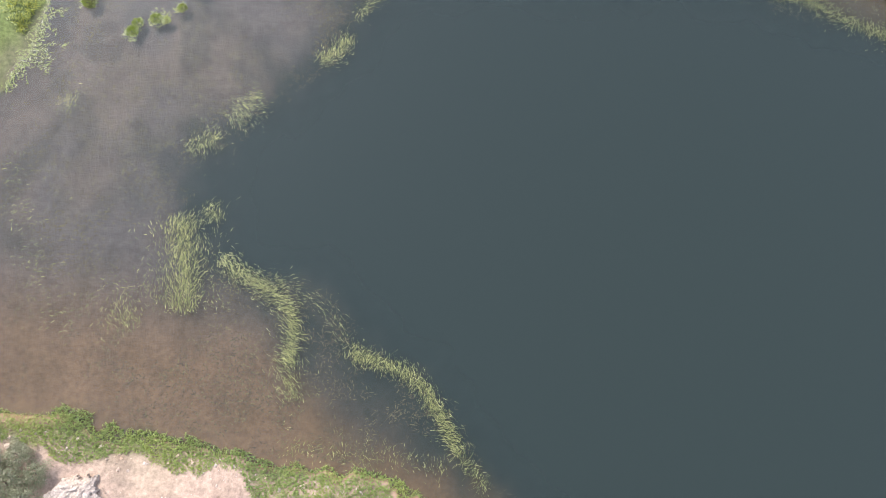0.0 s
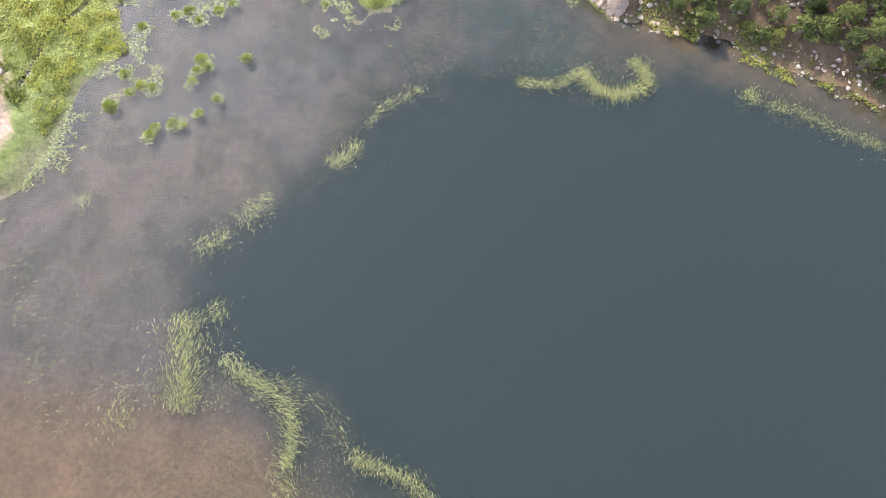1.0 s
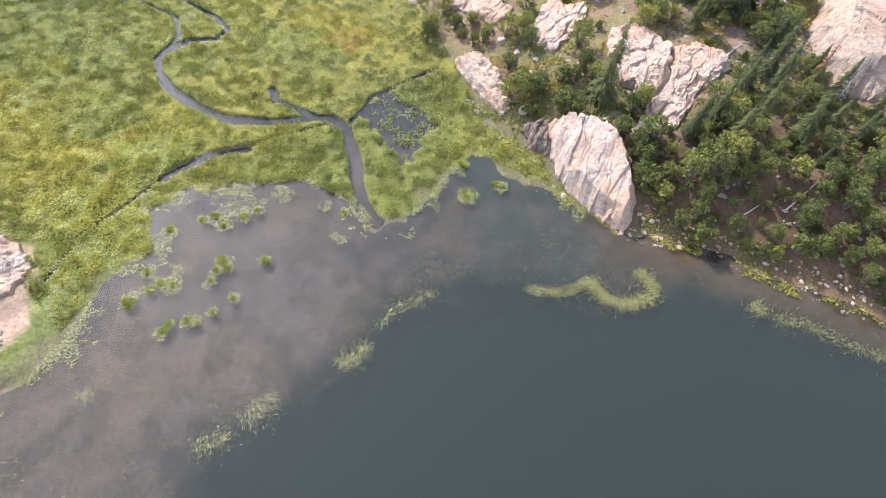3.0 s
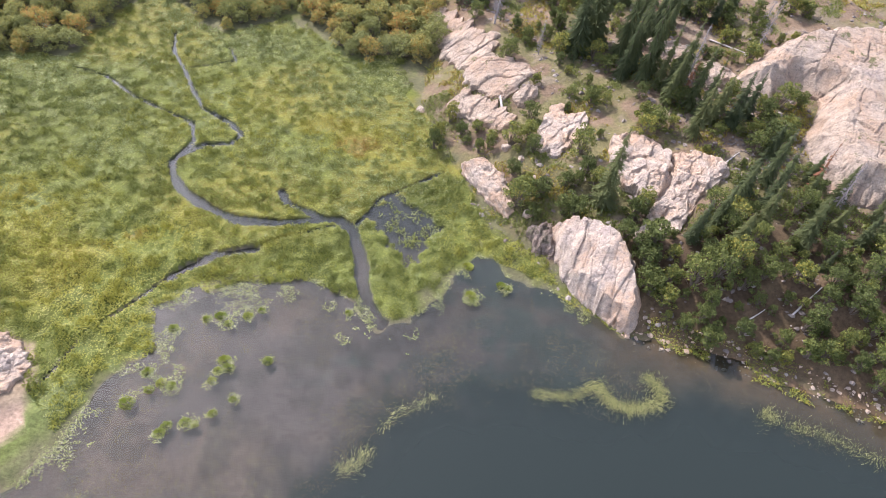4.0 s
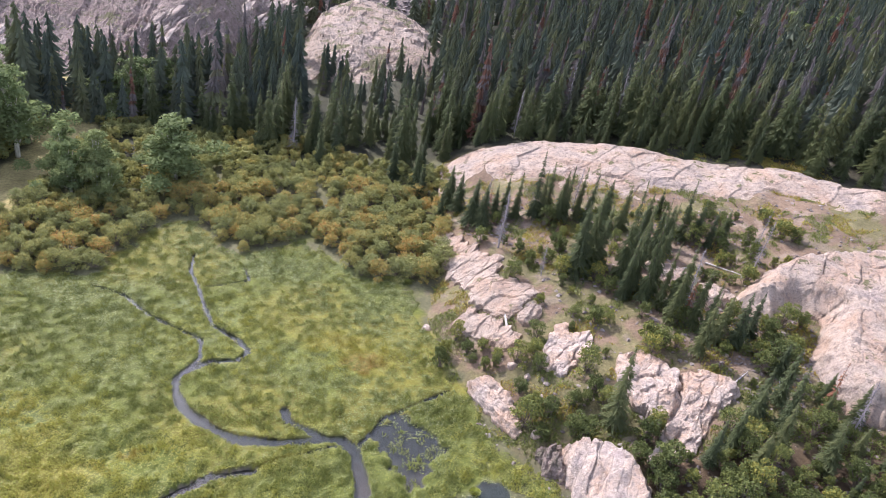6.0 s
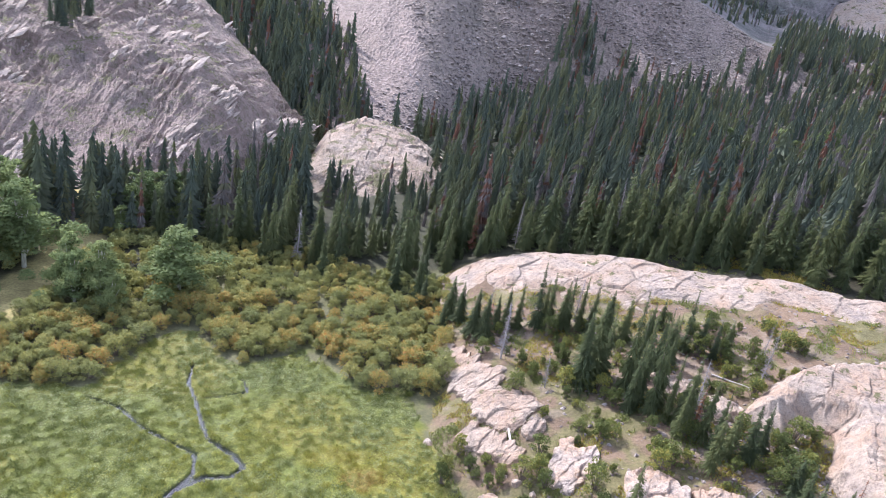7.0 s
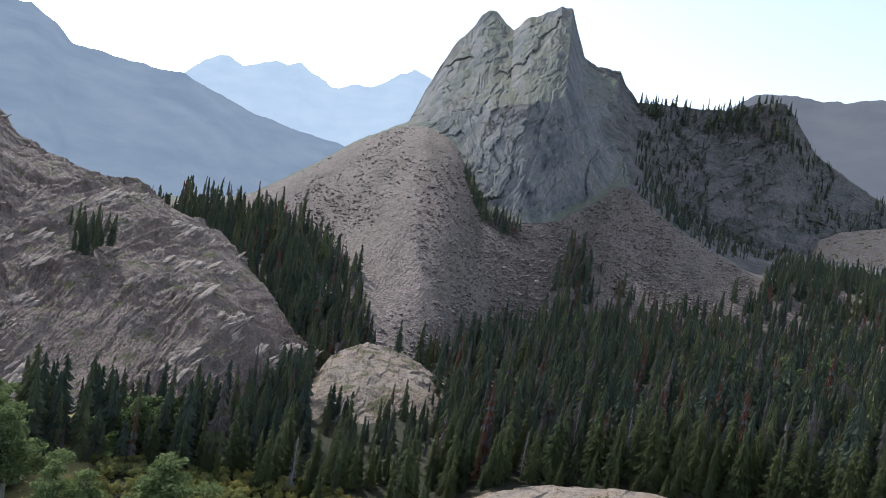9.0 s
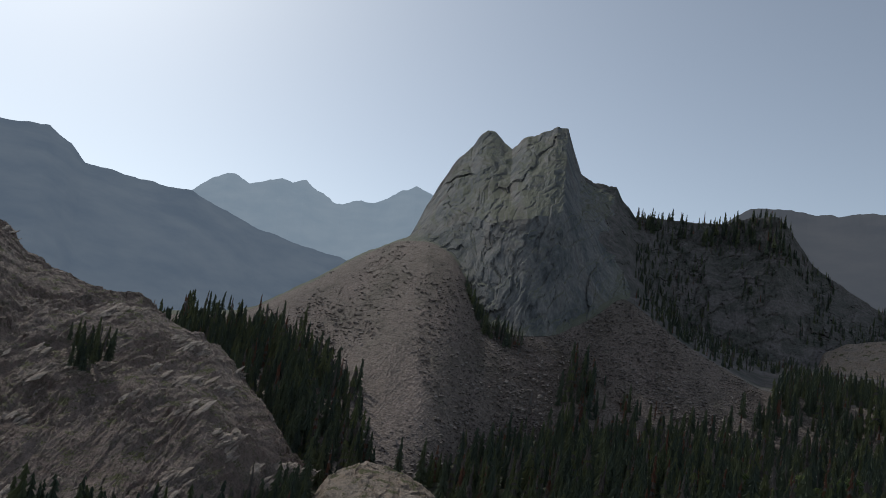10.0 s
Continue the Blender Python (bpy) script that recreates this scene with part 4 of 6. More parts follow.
outcrop([(8.6, 74.1), (11, 73.9), (13.3, 70.1), (13.9, 66.6), (14.6, 64.7), (13.4, 63.7), (11.8, 66.2), (10, 69.5), (8.6, 71.8)], 1.0, 3, "white ribbed rock slabs at the meadow edge", None, 1.6, 118, (2.6, 0.8), 0.5, 0.14)
outcrop([(18.2, 76.2), (20.6, 81.8), (22.2, 82), (22.2, 80), (25.2, 80.2), (25, 77), (22, 73.2), (19.7, 71.2), (18.0, 72.8)], 0.6, 4, PALE, None, 1.2, 60, (3.6, 1.8), 0.4)
outcrop([(27.4, 74.6), (30.9, 75), (32.7, 73.3), (34.5, 70.4), (33.6, 66.8), (31.4, 62.9), (29.4, 62.8), (27, 65.6), (26.8, 70)], 1.1, 5, "blocky pink and grey bedrock outcrop", None, 1.6, 70, (3.6, 2.0), 0.75, 0.16)
outcrop([(35.1, 71), (38.1, 71.3), (41.1, 69.5), (41.2, 67.6), (38.5, 65.6), (35.8, 63), (32.9, 58.6), (29.8, 56.8), (27.6, 57.4), (30.4, 62.2), (33.2, 65.3)], 0.7, 6, "blocky pink and grey bedrock outcrop", None, 1.4, 55, (3.0, 1.3), 0.6, 0.16)
outcrop([(15.6, 84), (17.8, 86.3), (19.2, 85.3), (18, 82.8), (16, 82.2)], 0.8, 8, "low pale rock rib in dry soil", SLAB_ROCK, 1.2, 50, (2.4, 1.2), 0.3)
outcrop([(36.5, 97.8), (40.2, 96.9), (43, 92.8), (41.2, 90), (38.3, 90.4)], 0.9, 9, PALE, SLAB_ROCK, 1.0, 20, (3.2, 1.5), 0.35)
outcrop([(42.6, 90), (45.4, 91.6), (47.2, 88.2), (45.4, 84.2), (42.4, 84.9)], 1.2, 10, "rounded pale rock dome above a stony slope", SLAB_ROCK, 1.0, 20, (4.2, 2.2), 0.3)
# the crag that runs into the lake
outcrop([(18.6, 61.2), (21.3, 60.8), (24.3, 59.5), (25.7, 56.8), (26.8, 54.2), (27.1, 51.7), (27.1, 48.6), (25.5, 46.6), (24.1, 48.1), (21.9, 50.1), (19.8, 53.1), (19.0, 56)], 2.6, 11, "steep striped cream and pink shore crag", None, 2.6, 62, (9.0, 1.9), 0.42, 0.12, 0.08, 0.1)
# the crag's end: its shade put in as a darker grey rock
outcrop([(15.8, 61.4), (18.6, 61.4), (19, 56.8), (16.6, 58.2)], 1.5, 12, "dark grey shaded end of a shore crag", HILL_ROCK, 1.8, 60, (2.0, 0.9), 0.5, 0.15)
# worn ledges in the sandy banks
outer = "low worn cream rock slab in pink sand"
outcrop([(-42, 44), (-36.5, 43), (-34.8, 40.5), (-35.2, 37), (-38, 35), (-43, 35)], 0.5, 14, outer, None, 0.5, 20, (2.6, 1.2), 0.3)
outcrop([(-38, 33.5), (-34.8, 33), (-34.6, 31.5), (-37, 29), (-40, 28.5)], 0.4, 15, outer, None, 0.5, 40, (1.8, 0.9), 0.25)
outcrop([(-26.2, -5.4), (-24.8, -4.5), (-22.9, -4.5), (-22.5, -6.2), (-24, -8), (-26.5, -8)], 0.3, 16, outer, None, 0.5, 30, (1.5, 0.8), 0.2, 0.15)
# the big dome east of the stony hollow
outcrop([(46, 85.2), (50.9, 90.8), (57.3, 95.6), (63.7, 97.6), (73, 98), (86, 96), (88, 66), (65, 60), (57.9, 61.8), (53, 63), (52.2, 67), (52.4, 70.7), (53, 74.5), (55.9, 78.6), (58.2, 82.4), (55, 83.6), (49.6, 80.4), (48.2, 82.4)],
        4.2, 13, "large cracked pink granite dome", SLAB_ROCK, 1.1, 62, (6.5, 2.8), 0.38, 0.2, 0.05, 0.12)
for x, y, size, seed in ((19.2, 87.3, 1.0, 6), (13.9, 66.4, 1.2, 27), (14.2, 74.6, 0.9, 28), (15.8, 72.0, 0.7, 29), (2.9, 86.6, 0.9, 31), (12.7, 76.2, 0.7, 32), (16.2, 63.6, 0.9, 33), (17.0, 68.4, 0.7, 34), (41.6, 74.6, 0.8, 35), (44.5, 77.2, 0.9, 36), (47.6, 74.8, 0.7, 37)):
    rock((x, y), (size, size * 0.8, size * 0.75), 40 * seed, seed, "pale weathered boulder on bare soil", SHORE_ROCK, 3)


# ---------- plants: mesh makers ----------
def wedge(V, F, root, tip, side, w):
    """A drooping leaf spray: two triangles."""
    k = len(V)
    mid = (root + tip) * 0.5 + np.array((0, 0, 0.06 * np.linalg.norm(tip - root)))
    V += [root, mid + side * w, tip, mid - side * w]
    F += [(k, k + 1, k + 2), (k, k + 2, k + 3)]


def conifer_crown(h, radius, tiers, arms, seed, bare=0.12, ragged=0.3, thin=0.0, spread=0.2, twigs=0):
    rng = np.random.RandomState(seed)
    V, F = [], []
    for i in range(tiers):
        u = (i + rng.uniform(-0.3, 0.3)) / tiers
        z = h * (bare + (1 - bare) * max(u, 0))
        r = radius * (1 - max(u, 0)) ** 0.85 * (0.75 + 0.25 * math.sin(u * 40) if twigs else rng.uniform(0.75, 1.05)) + 0.09
        n = max(4, int(arms * (1 - 0.5 * u)))
        if rng.rand() < thin:
            continue
        for j in range(n):
            a = 2 * math.pi * (j + rng.rand()) / n
            q = r * (1 - ragged + 2 * ragged * rng.rand())
            d = np.array((math.cos(a), math.sin(a), 0))
            root = np.array((0, 0, z)) + d * 0.04
            tip = np.array((0, 0, z - q * (0.30 + 0.25 * rng.rand()))) + d * q
            wedge(V, F, root, tip, np.array((-d[1], d[0], -0.25 * rng.rand())), q * spread + 0.04)
            for s in range(twigs):
                p = root + (tip - root) * (0.3 + 0.65 * rng.rand())
                t = a + rng.choice((-1, 1)) * rng.uniform(0.4, 1.1)
                e = np.array((math.cos(t), math.sin(t), rng.uniform(-0.5, 0.35)))
                wedge(V, F, p, p + e * q * rng.uniform(0.22, 0.45), np.array((-e[1], e[0], 0)), 0.05 * q + 0.025)
    k = len(V)
    V += [np.array((0.06, 0, h * 0.94)), np.array((-0.06, 0.05, h * 0.94)), np.array((0, 0, h * 1.02)), np.array((0, -0.07, h * 0.94))]
    F += [(k, k + 1, k + 2), (k + 1, k + 3, k + 2), (k + 3, k, k + 2)]
    return np.array(V), F


def tiered_crown(h, radius, tiers, points, seed, bare=0.05, full=0.85):
    """A spruce seen from far off: ragged skirts of boughs, one above another."""
    rng = np.random.RandomState(seed)
    V, F, n = [], [], 2 * points
    for i in range(tiers):
        u = (i + rng.uniform(-0.25, 0.25) * (i > 0)) / tiers
        z = h * (bare + (1 - bare) * u)
        top = min(h, z + h * (1 - bare) / tiers * rng.uniform(1.35, 1.75))
        r = radius * (1 - u) ** full * rng.uniform(0.72, 1.12) + 0.12
        sx, sy = rng.normal(0, 0.07 * radius, 2)
        k = len(V)
        V.append((sx * 0.3, sy * 0.3, top))
        for j in range(n):
            a = math.pi * (j + rng.uniform(-0.4, 0.4)) / points
            q = r * (rng.uniform(0.85, 1.25) if j % 2 else rng.uniform(0.35, 0.6))
            V.append((sx + q * math.cos(a), sy + q * math.sin(a), z - q * 0.28 + rng.uniform(-0.12, 0.12)))
        F += [(k, k + 1 + j, k + 1 + (j + 1) % n) for j in range(n)]
    return np.array(V), F, n + 1


def tube(points, radii, sides=6):
    """A tapered stem along points."""
    V, F = [], []
    for (p, r) in zip(points, radii):
        for s in range(sides):
            a = 2 * math.pi * s / sides
            V.append((p[0] + r * math.cos(a), p[1] + r * math.sin(a), p[2]))
    for i in range(len(points) - 1):
        for s in range(sides):
            t = (s + 1) % sides
            F.append((i * sides + s, i * sides + t, (i + 1) * sides + t, (i + 1) * sides + s))
    F.append(tuple((len(points) - 1) * sides + s for s in range(sides)))
    return V, F


def join(meshes):
    V, F = [], []
    for v, f in meshes:
        k = len(V)
        V += [tuple(p) for p in v]
        F += [tuple(i + k for i in q) for q in f]
    return V, F


def leaf_cloud(blobs, count, leaf, seed, flat=0.75):
    """Leaves near the surface of several lobes (x, y, z, radius)."""
    rng = np.random.RandomState(seed)
    V, F = [], []
    weight = np.array([b[3] ** 2 for b in blobs])
    for i in rng.choice(len(blobs), count, p=weight / weight.sum()):
        bx, by, bz, br = blobs[i]
        d = rng.normal(size=3)
        d /= np.linalg.norm(d)
        if d[2] < -0.5:
            d[2] *= -0.6
        p = np.array((bx, by, bz)) + d * br * np.array((1, 1, flat)) * (0.45 + 0.72 * rng.rand() ** 0.7)
        a = rng.normal(size=3)
        a /= np.linalg.norm(a)
        c = np.cross(a, d + 0.4 * rng.normal(size=3))
        c /= np.linalg.norm(c) + 1e-6
        s = leaf * (0.6 + 0.8 * rng.rand())
        k = len(V)
        V += [p + a * s, p + c * s * 0.6, p - a * s, p - c * s * 0.6 + d * s * 0.3]
        F += [(k, k + 1, k + 2), (k, k + 2, k + 3)]
    return np.array(V), F


def ground_z(x, y):
    return float(ground_height(np.array([float(x)]), np.array([float(y)]))[0])


def plant(name, parts, label, category, group):
    """A plant from parts: an Empty at its foot with meshes under it."""
    root = tagged(new(name), label, category, group)
    for pname, (v, f), mat in parts:
        shape(pname, v, f, mat, root)
    return root


SLANT = 4.8  # the wood grows slightly aslant, towards the east


def stand(first, places, rng, lean=2.5):
    """The first plant and its copies at (x, y, z, scale, width)."""
    for k, (x, y, z, s, w) in enumerate(places):
        m = pose(x, y, z, 0, SLANT, 0) @ pose(0, 0, 0, rng.uniform(-lean, lean), rng.uniform(-lean, lean), rng.uniform(0, 360))
        ob = copy_thing(first, m) if k else first
        ob.matrix_basis = m
        ob.scale = (s * w, s * w, s)


rng = np.random.RandomState(7)
CONIFER_LABEL = "tall narrow dark green spruce tree"
conifers = []
for k in range(5):
    h = 10.0
    crown = conifer_crown(h, 1.35 + 0.2 * k, 54, 15, 200 + k, 0.06 + 0.02 * k, 0.4, 0.06 * (k % 3), 0.1, 2)
    trunk = tube([(0, 0, -0.5), (0, 0, h * 0.5), (0, 0, h * 0.97)], (0.17, 0.10, 0.015))
    conifers.append(plant("spruce_tree", [("trunk", trunk, BARK), ("crown", crown, NEEDLES)], CONIFER_LABEL, "tree", "spruce trees"))
snags = []
for k in range(2):
    h = 10.0
    twigs = []
    r2 = np.random.RandomState(300 + k)
    for i in range(150):
        z, a = h * (0.15 + 0.8 * r2.rand()), r2.uniform(0, 6.28)
        q = 1.1 * (1 - z / h) + 0.25
        V, F = [], []
        d = np.array((math.cos(a), math.sin(a), -0.25))
        wedge(V, F, np.array((0, 0, z)), np.array((0, 0, z)) + d * q, np.array((-d[1], d[0], 0)), 0.045)
        twigs.append((V, F))
    snags.append(plant("dead_tree", [("trunk", tube([(0, 0, -0.5), (0.1, 0, h * 0.5), (0, 0.1, h)], (0.15, 0.09, 0.02)), SNAG_WOOD), ("crown", join(twigs), SNAG_WOOD)],
                       "bare grey dead conifer with broken twigs", "dead tree", "dead trees"))
r3 = plant("dead_spruce", [("trunk", tube([(0, 0, -0.5), (0, 0, 9.6)], (0.15, 0.02)), BARK), ("crown", conifer_crown(10.0, 1.1, 26, 8, 320, 0.1, 0.4, 0.2), RUST_NEEDLES)],
           "rust-brown dying spruce tree", "tree", "dying spruces")


def shrub_parts(seed, width, height, count, leaf, mat, lobes=7, fat=1.0):
    r = np.random.RandomState(seed)
    blobs = [(0, 0, height * 0.55, width * 0.34)]
    for i in range(lobes):
        a, q = 2 * math.pi * i / lobes + r.uniform(-0.4, 0.4), width * r.uniform(0.22, 0.46) * (1.15 - 0.5 * ((i * 0.618) % 1.0))
        blobs.append((q * math.cos(a), q * math.sin(a), height * (0.14 + 0.64 * ((i * 0.618) % 1.0)), width * r.uniform(0.17, 0.30) * fat))
    stems = join([tube([(0.1 * b[0], 0.1 * b[1], -0.3), (0.5 * b[0], 0.5 * b[1], b[2] * 0.55), (b[0], b[1], b[2])], (0.06, 0.04, 0.015), 4) for b in blobs])
    return [("trunk", stems, BARK), ("crown", leaf_cloud(blobs, count, leaf, seed + 1), mat)]


willows = [plant("willow_shrub", shrub_parts(400 + 10 * k, 2.3 + 0.3 * k, 2.4 + 0.3 * k, 1700, 0.11, WILLOW, 19, 0.72), "rounded olive and yellow willow shrub", "shrub", "willow shrubs") for k in range(5)]
bushes = [plant("green_bush", shrub_parts(500 + 10 * k, 1.9 + 0.25 * k, 2.6 + 0.45 * k, 1400, 0.10, BUSH, 17, 0.66), "leafy green bush on the rocky slope", "shrub", "green bushes") for k in range(4)]
aspens = []
for k in range(3):
    r = np.random.RandomState(600 + k)
    h = 10.0
    blobs = [(r.normal(0, 1.5), r.normal(0, 1.5), h * r.uniform(0.18, 0.95), r.uniform(0.45, 1.05)) for _ in range(56)]
    blobs = [(x * (1.25 - 0.9 * z / h), y * (1.25 - 0.9 * z / h), z, q * (1.25 - 0.6 * z / h)) for x, y, z, q in blobs]
    limbs = [("limb", tube([(0, 0, b[2] * 0.45), (0.5 * b[0], 0.5 * b[1], b[2] * 0.75), (b[0], b[1], b[2])], (0.09, 0.05, 0.015), 5), ASPEN_BARK) for b in blobs[::3]]
    aspens.append(plant("aspen_tree", [("trunk", tube([(0, 0, -0.5), (0.1, 0, 4), (0, 0.1, 9)], (0.2, 0.15, 0.03)), ASPEN_BARK), *limbs,
                                       ("crown", leaf_cloud(blobs, 8000, 0.165, 620 + k, 1.0), ASPEN)], "broad round green leafy tree at the meadow edge", "tree", "leafy trees"))

# ---------- plants: where they stand ----------
def spots(kinds, list_of, seed, lean=2.5):
    r = np.random.RandomState(seed)
    lots = [[] for _ in kinds]
    for p in list_of:
        lots[r.randint(len(kinds))].append(p)
    for first, lot in zip(kinds, lots):
        stand(first, lot or [(0, -80, ground_z(0, -80), 0.8, 1)], r, lean)


# spruces on the ledges: x, y, height, breadth
LEDGE = [(21.2, 114.9, 12.9, 1.2), (22.6, 116, 9.0, 1), (25.6, 114.2, 9.7, 1), (27.0, 115.5, 10.0, 0.9), (28.7, 114.4, 10.6, 1), (30.2, 113, 9.6, 1.1), (25.5, 94.5, 13.0, 1.5), (27.8, 96.7, 13.1, 1.5),
         (31.5, 92.5, 17.1, 1.0), (33.6, 86.5, 16.5, 1.0), (32.6, 89.6, 13.5, 1.1), (31.0, 88.0, 12.0, 1.1), (37.1, 84.5, 7.3, 1.0), (44.6, 105.1, 11.3, 1.0), (43.4, 114.6, 6.4, 1.0), (48.4, 102.5, 6.9, 1.2),
         (6.4, 125.4, 9.2, 1.2), (8.0, 122.0, 8.5, 1.1), (10.1, 114.2, 9.3, 1.3), (11.8, 112.5, 8.5, 1.2), (14.2, 115.8, 7.0, 1.0), (4.8, 121.0, 7.0, 1.3), (24.5, 63.0, 11.2, 1.35), (38.0, 74.9, 10.0, 0.9),
         (0.9, 132.6, 7.4, 1.2), (35.5, 85.0, 11.0, 0.9), (37.0, 82.5, 12.0, 0.9), (38.8, 80.5, 10.5, 0.9), (36.0, 81.5, 9.0, 1.0), (39.8, 78.8, 9.0, 0.9), (40.8, 77.0, 8.0, 1.1), (35.0, 88.5, 12.0, 0.95), (33.0, 94.0, 12.0, 1.0),
         (35.2, 96.5, 11.0, 1.0), (37.8, 98.5, 10.0, 1.0), (29.5, 98.0, 11.0, 1.2), (40.2, 101.0, 9.5, 1.0), (42.0, 103.5, 8.5, 1.0), (46.4, 104.0, 7.5, 1.1), (39.0, 108.0, 8.0, 1.0), (36.0, 110.5, 9.0, 1.0), (33.0, 112.5, 9.0, 1.0),
         (43.5, 76.5, 8.0, 1.3), (46.0, 78.5, 7.0, 1.3), (18.2, 116.5, 9.0, 1.1), (16.2, 117.0, 8.0, 1.0), (24.0, 117.5, 10.0, 1.0), (51.0, 104.0, 6.0, 1.2), (47.0, 71.0, 9.0, 1.2), (50.5, 66.0, 8.0, 1.1), (53.0, 63.0, 10.0, 1.1),
         (56.5, 60.0, 9.0, 1.2), (44.0, 62.0, 9.0, 1.1), (48.5, 59.5, 8.0, 1.2), (53.0, 56.0, 9.0, 1.1), (58.0, 55.0, 10.0, 1.1), (36.5, 58.5, 7.0, 1.2), (39.0, 61.0, 8.0, 1.1), (41.5, 58.0, 7.5, 1.1), (46.0, 56.0, 7.5, 1.2), (45.0, 66.0, 8.5, 1.1), (42.0, 64.5, 7.0, 1.2), (49.0, 63.0, 9.0, 1.0), (51.0, 58.5, 7.0, 1.2),
         (55.5, 57.0, 8.0, 1.1), (56.0, 62.5, 8.5, 1.1), (47.5, 52.5, 6.0, 1.3), (52.0, 51.0, 6.5, 1.2), (38.0, 55.0, 6.0, 1.3), (33.5, 56.5, 6.5, 1.2), (58.5, 58.5, 9.0, 1.0), (60.0, 52.0, 8.0, 1.1)]
lx, ly = np.array([p[0] for p in LEDGE]), np.array([p[1] for p in LEDGE])
on_rock = np.max([inside(lx, ly, ring) for ring in BARE], axis=0) > 0.2
ledge_trees = [(x, y, h * (0.6 if x > 46 and y < 72 else 1.0), w) for (x, y, h, w), bare in zip(LEDGE, on_rock) if not bare]
near_spruces = [(x, y, ground_z(x, y), h / 10, 0.8 * w * 10 / h * min(1, h / 9)) for x, y, h, w in ledge_trees]


# the upper edge of the wood: bearing, and angle above the hover height
WOOD_EDGE = [(-30, -3), (-22.6, -0.9), (-21, -0.5), (-19, 0), (-14.9, -0.1), (-13.6, -0.2), (-10.9, -1.3), (-8.1, -2.8), (-6.2, -5.2), (-5.2, -8.3), (-4.6, -10.9), (-2.9, -10.9), (-2, -10.4), (-0.3, -8.9), (1.5, -7.6),
             (3.7, -6.5), (5.9, -5.6), (8.1, -5.4), (9, -2.6), (10.4, -0.9), (11.8, -1.2), (13.7, -3.1), (15.9, -3.3), (18.9, -3.9), (21.4, -4.5), (23.7, -3.6), (24.8, -1.8), (26.5, 0.1), (27.9, 0.5), (44, 0.6)]


def forest_chance(b, r):
    """Chance that a conifer grows at bearings and distances."""
    x, y, _ = polar(b, r, 0)
    z = lie(b, r)
    angle = np.degrees(np.arctan2(z - 60, r))
    edge = np.interp(b, *zip(*WOOD_EDGE)) + 0.5 * ripple(b * 6, r * 0.1, 7, 171)
    c = np.where(angle < edge, 1.0, np.where(angle < edge + 1.3, 0.10, 0.0))
    c = np.where((b > -6) & (b < 9) & (angle > edge - 1.6), c * 0.35, c)
    near = np.interp(b, (-35, -30, -24, -18, -12, -9.6, -4, 0, 3, 8, 20, 44), (175, 172, 172, 165, 150, 150, 136, 134, 155, 157, 158, 159))
    foot, top = (q[0] for q in loft_rows([HILL_FOOT, HILL_TOP], b))
    hill = (b < -9.5) & (r > foot + 6) & (r < top + 8)
    dome = (b > -9.6) & (b < 0.9) & (r > 206 + 9 * np.abs(b + 5)) & (r < 284)
    out = (r < near) | hill | dome | (y < 128) | (b < -30) | (b > 44) | ((b < -23.5) & (r > top)) | (r > 760)
    c = np.where((b > -10) & (b < 1.2) & (r > 168) & (r < 206 + 9 * np.abs(b + 5)), c * 0.4, c)
    return np.where(out, 0.0, c)


def lie(b, r):
    """Heights of whatever ground lies at bearings and distances."""
    b, r = np.atleast_1d(b).astype(float), np.atleast_1d(r).astype(float)
    x, y, _ = polar(b, r, 0)
    z = ground_height(x, y)
    z = np.where((b > -26) & (b < 38) & (r > 280), np.maximum(z, height_on([SCREE_FOOT, CLIFF_FOOT, CLIFF_MID, CLIFF_TOP], b, r) - 1.0), z)
    foot, top = (q[0] for q in loft_rows([HILL_FOOT, HILL_TOP], b))
    return np.where((b < -9.6) & (foot < r) & (r < top), np.maximum(z, height_on([HILL_FOOT, HILL_MID, HILL_TOP], b, r)), z)


fr = np.random.RandomState(17)
wb = np.concatenate([fr.uniform(-30, 42, 13000), fr.uniform(-30, 42, 700)])
wr_ = np.sqrt(np.concatenate([fr.uniform(128**2, 760**2, 13000), fr.uniform(150**2, 215**2, 700)]))
keep_tree = fr.rand(13700) < forest_chance(wb, wr_) * np.where((wb < -6) & (wr_ > 280), 1.0, np.where(wr_ < 300, 0.85, 0.62))
wood = sorted(zip(wb[keep_tree].tolist(), wr_[keep_tree].tolist()), key=lambda p: p[1])
NEAR_WOOD = 190
for b, r in wood[:NEAR_WOOD]:
    x, y, _ = polar(b, r, 0)
    h = fr.choice((1.0, 1.0, 0.65)) * fr.uniform(11, 19)
    h *= 0.65 if -10 < b < 1.2 and r > 160 else 1.0
    near_spruces.append((x, y, ground_z(x, y), h / 10, fr.uniform(0.6, 0.95)))
for _ in range(60):
    b, r = fr.uniform(3, 36), fr.uniform(154, 162)
    x, y, _ = polar(b, r, 0)
    h = fr.uniform(2.5, 7)
    near_spruces.append((x, y, ground_z(x, y), h / 10, fr.uniform(0.9, 1.3)))
spots(conifers, near_spruces, 21)
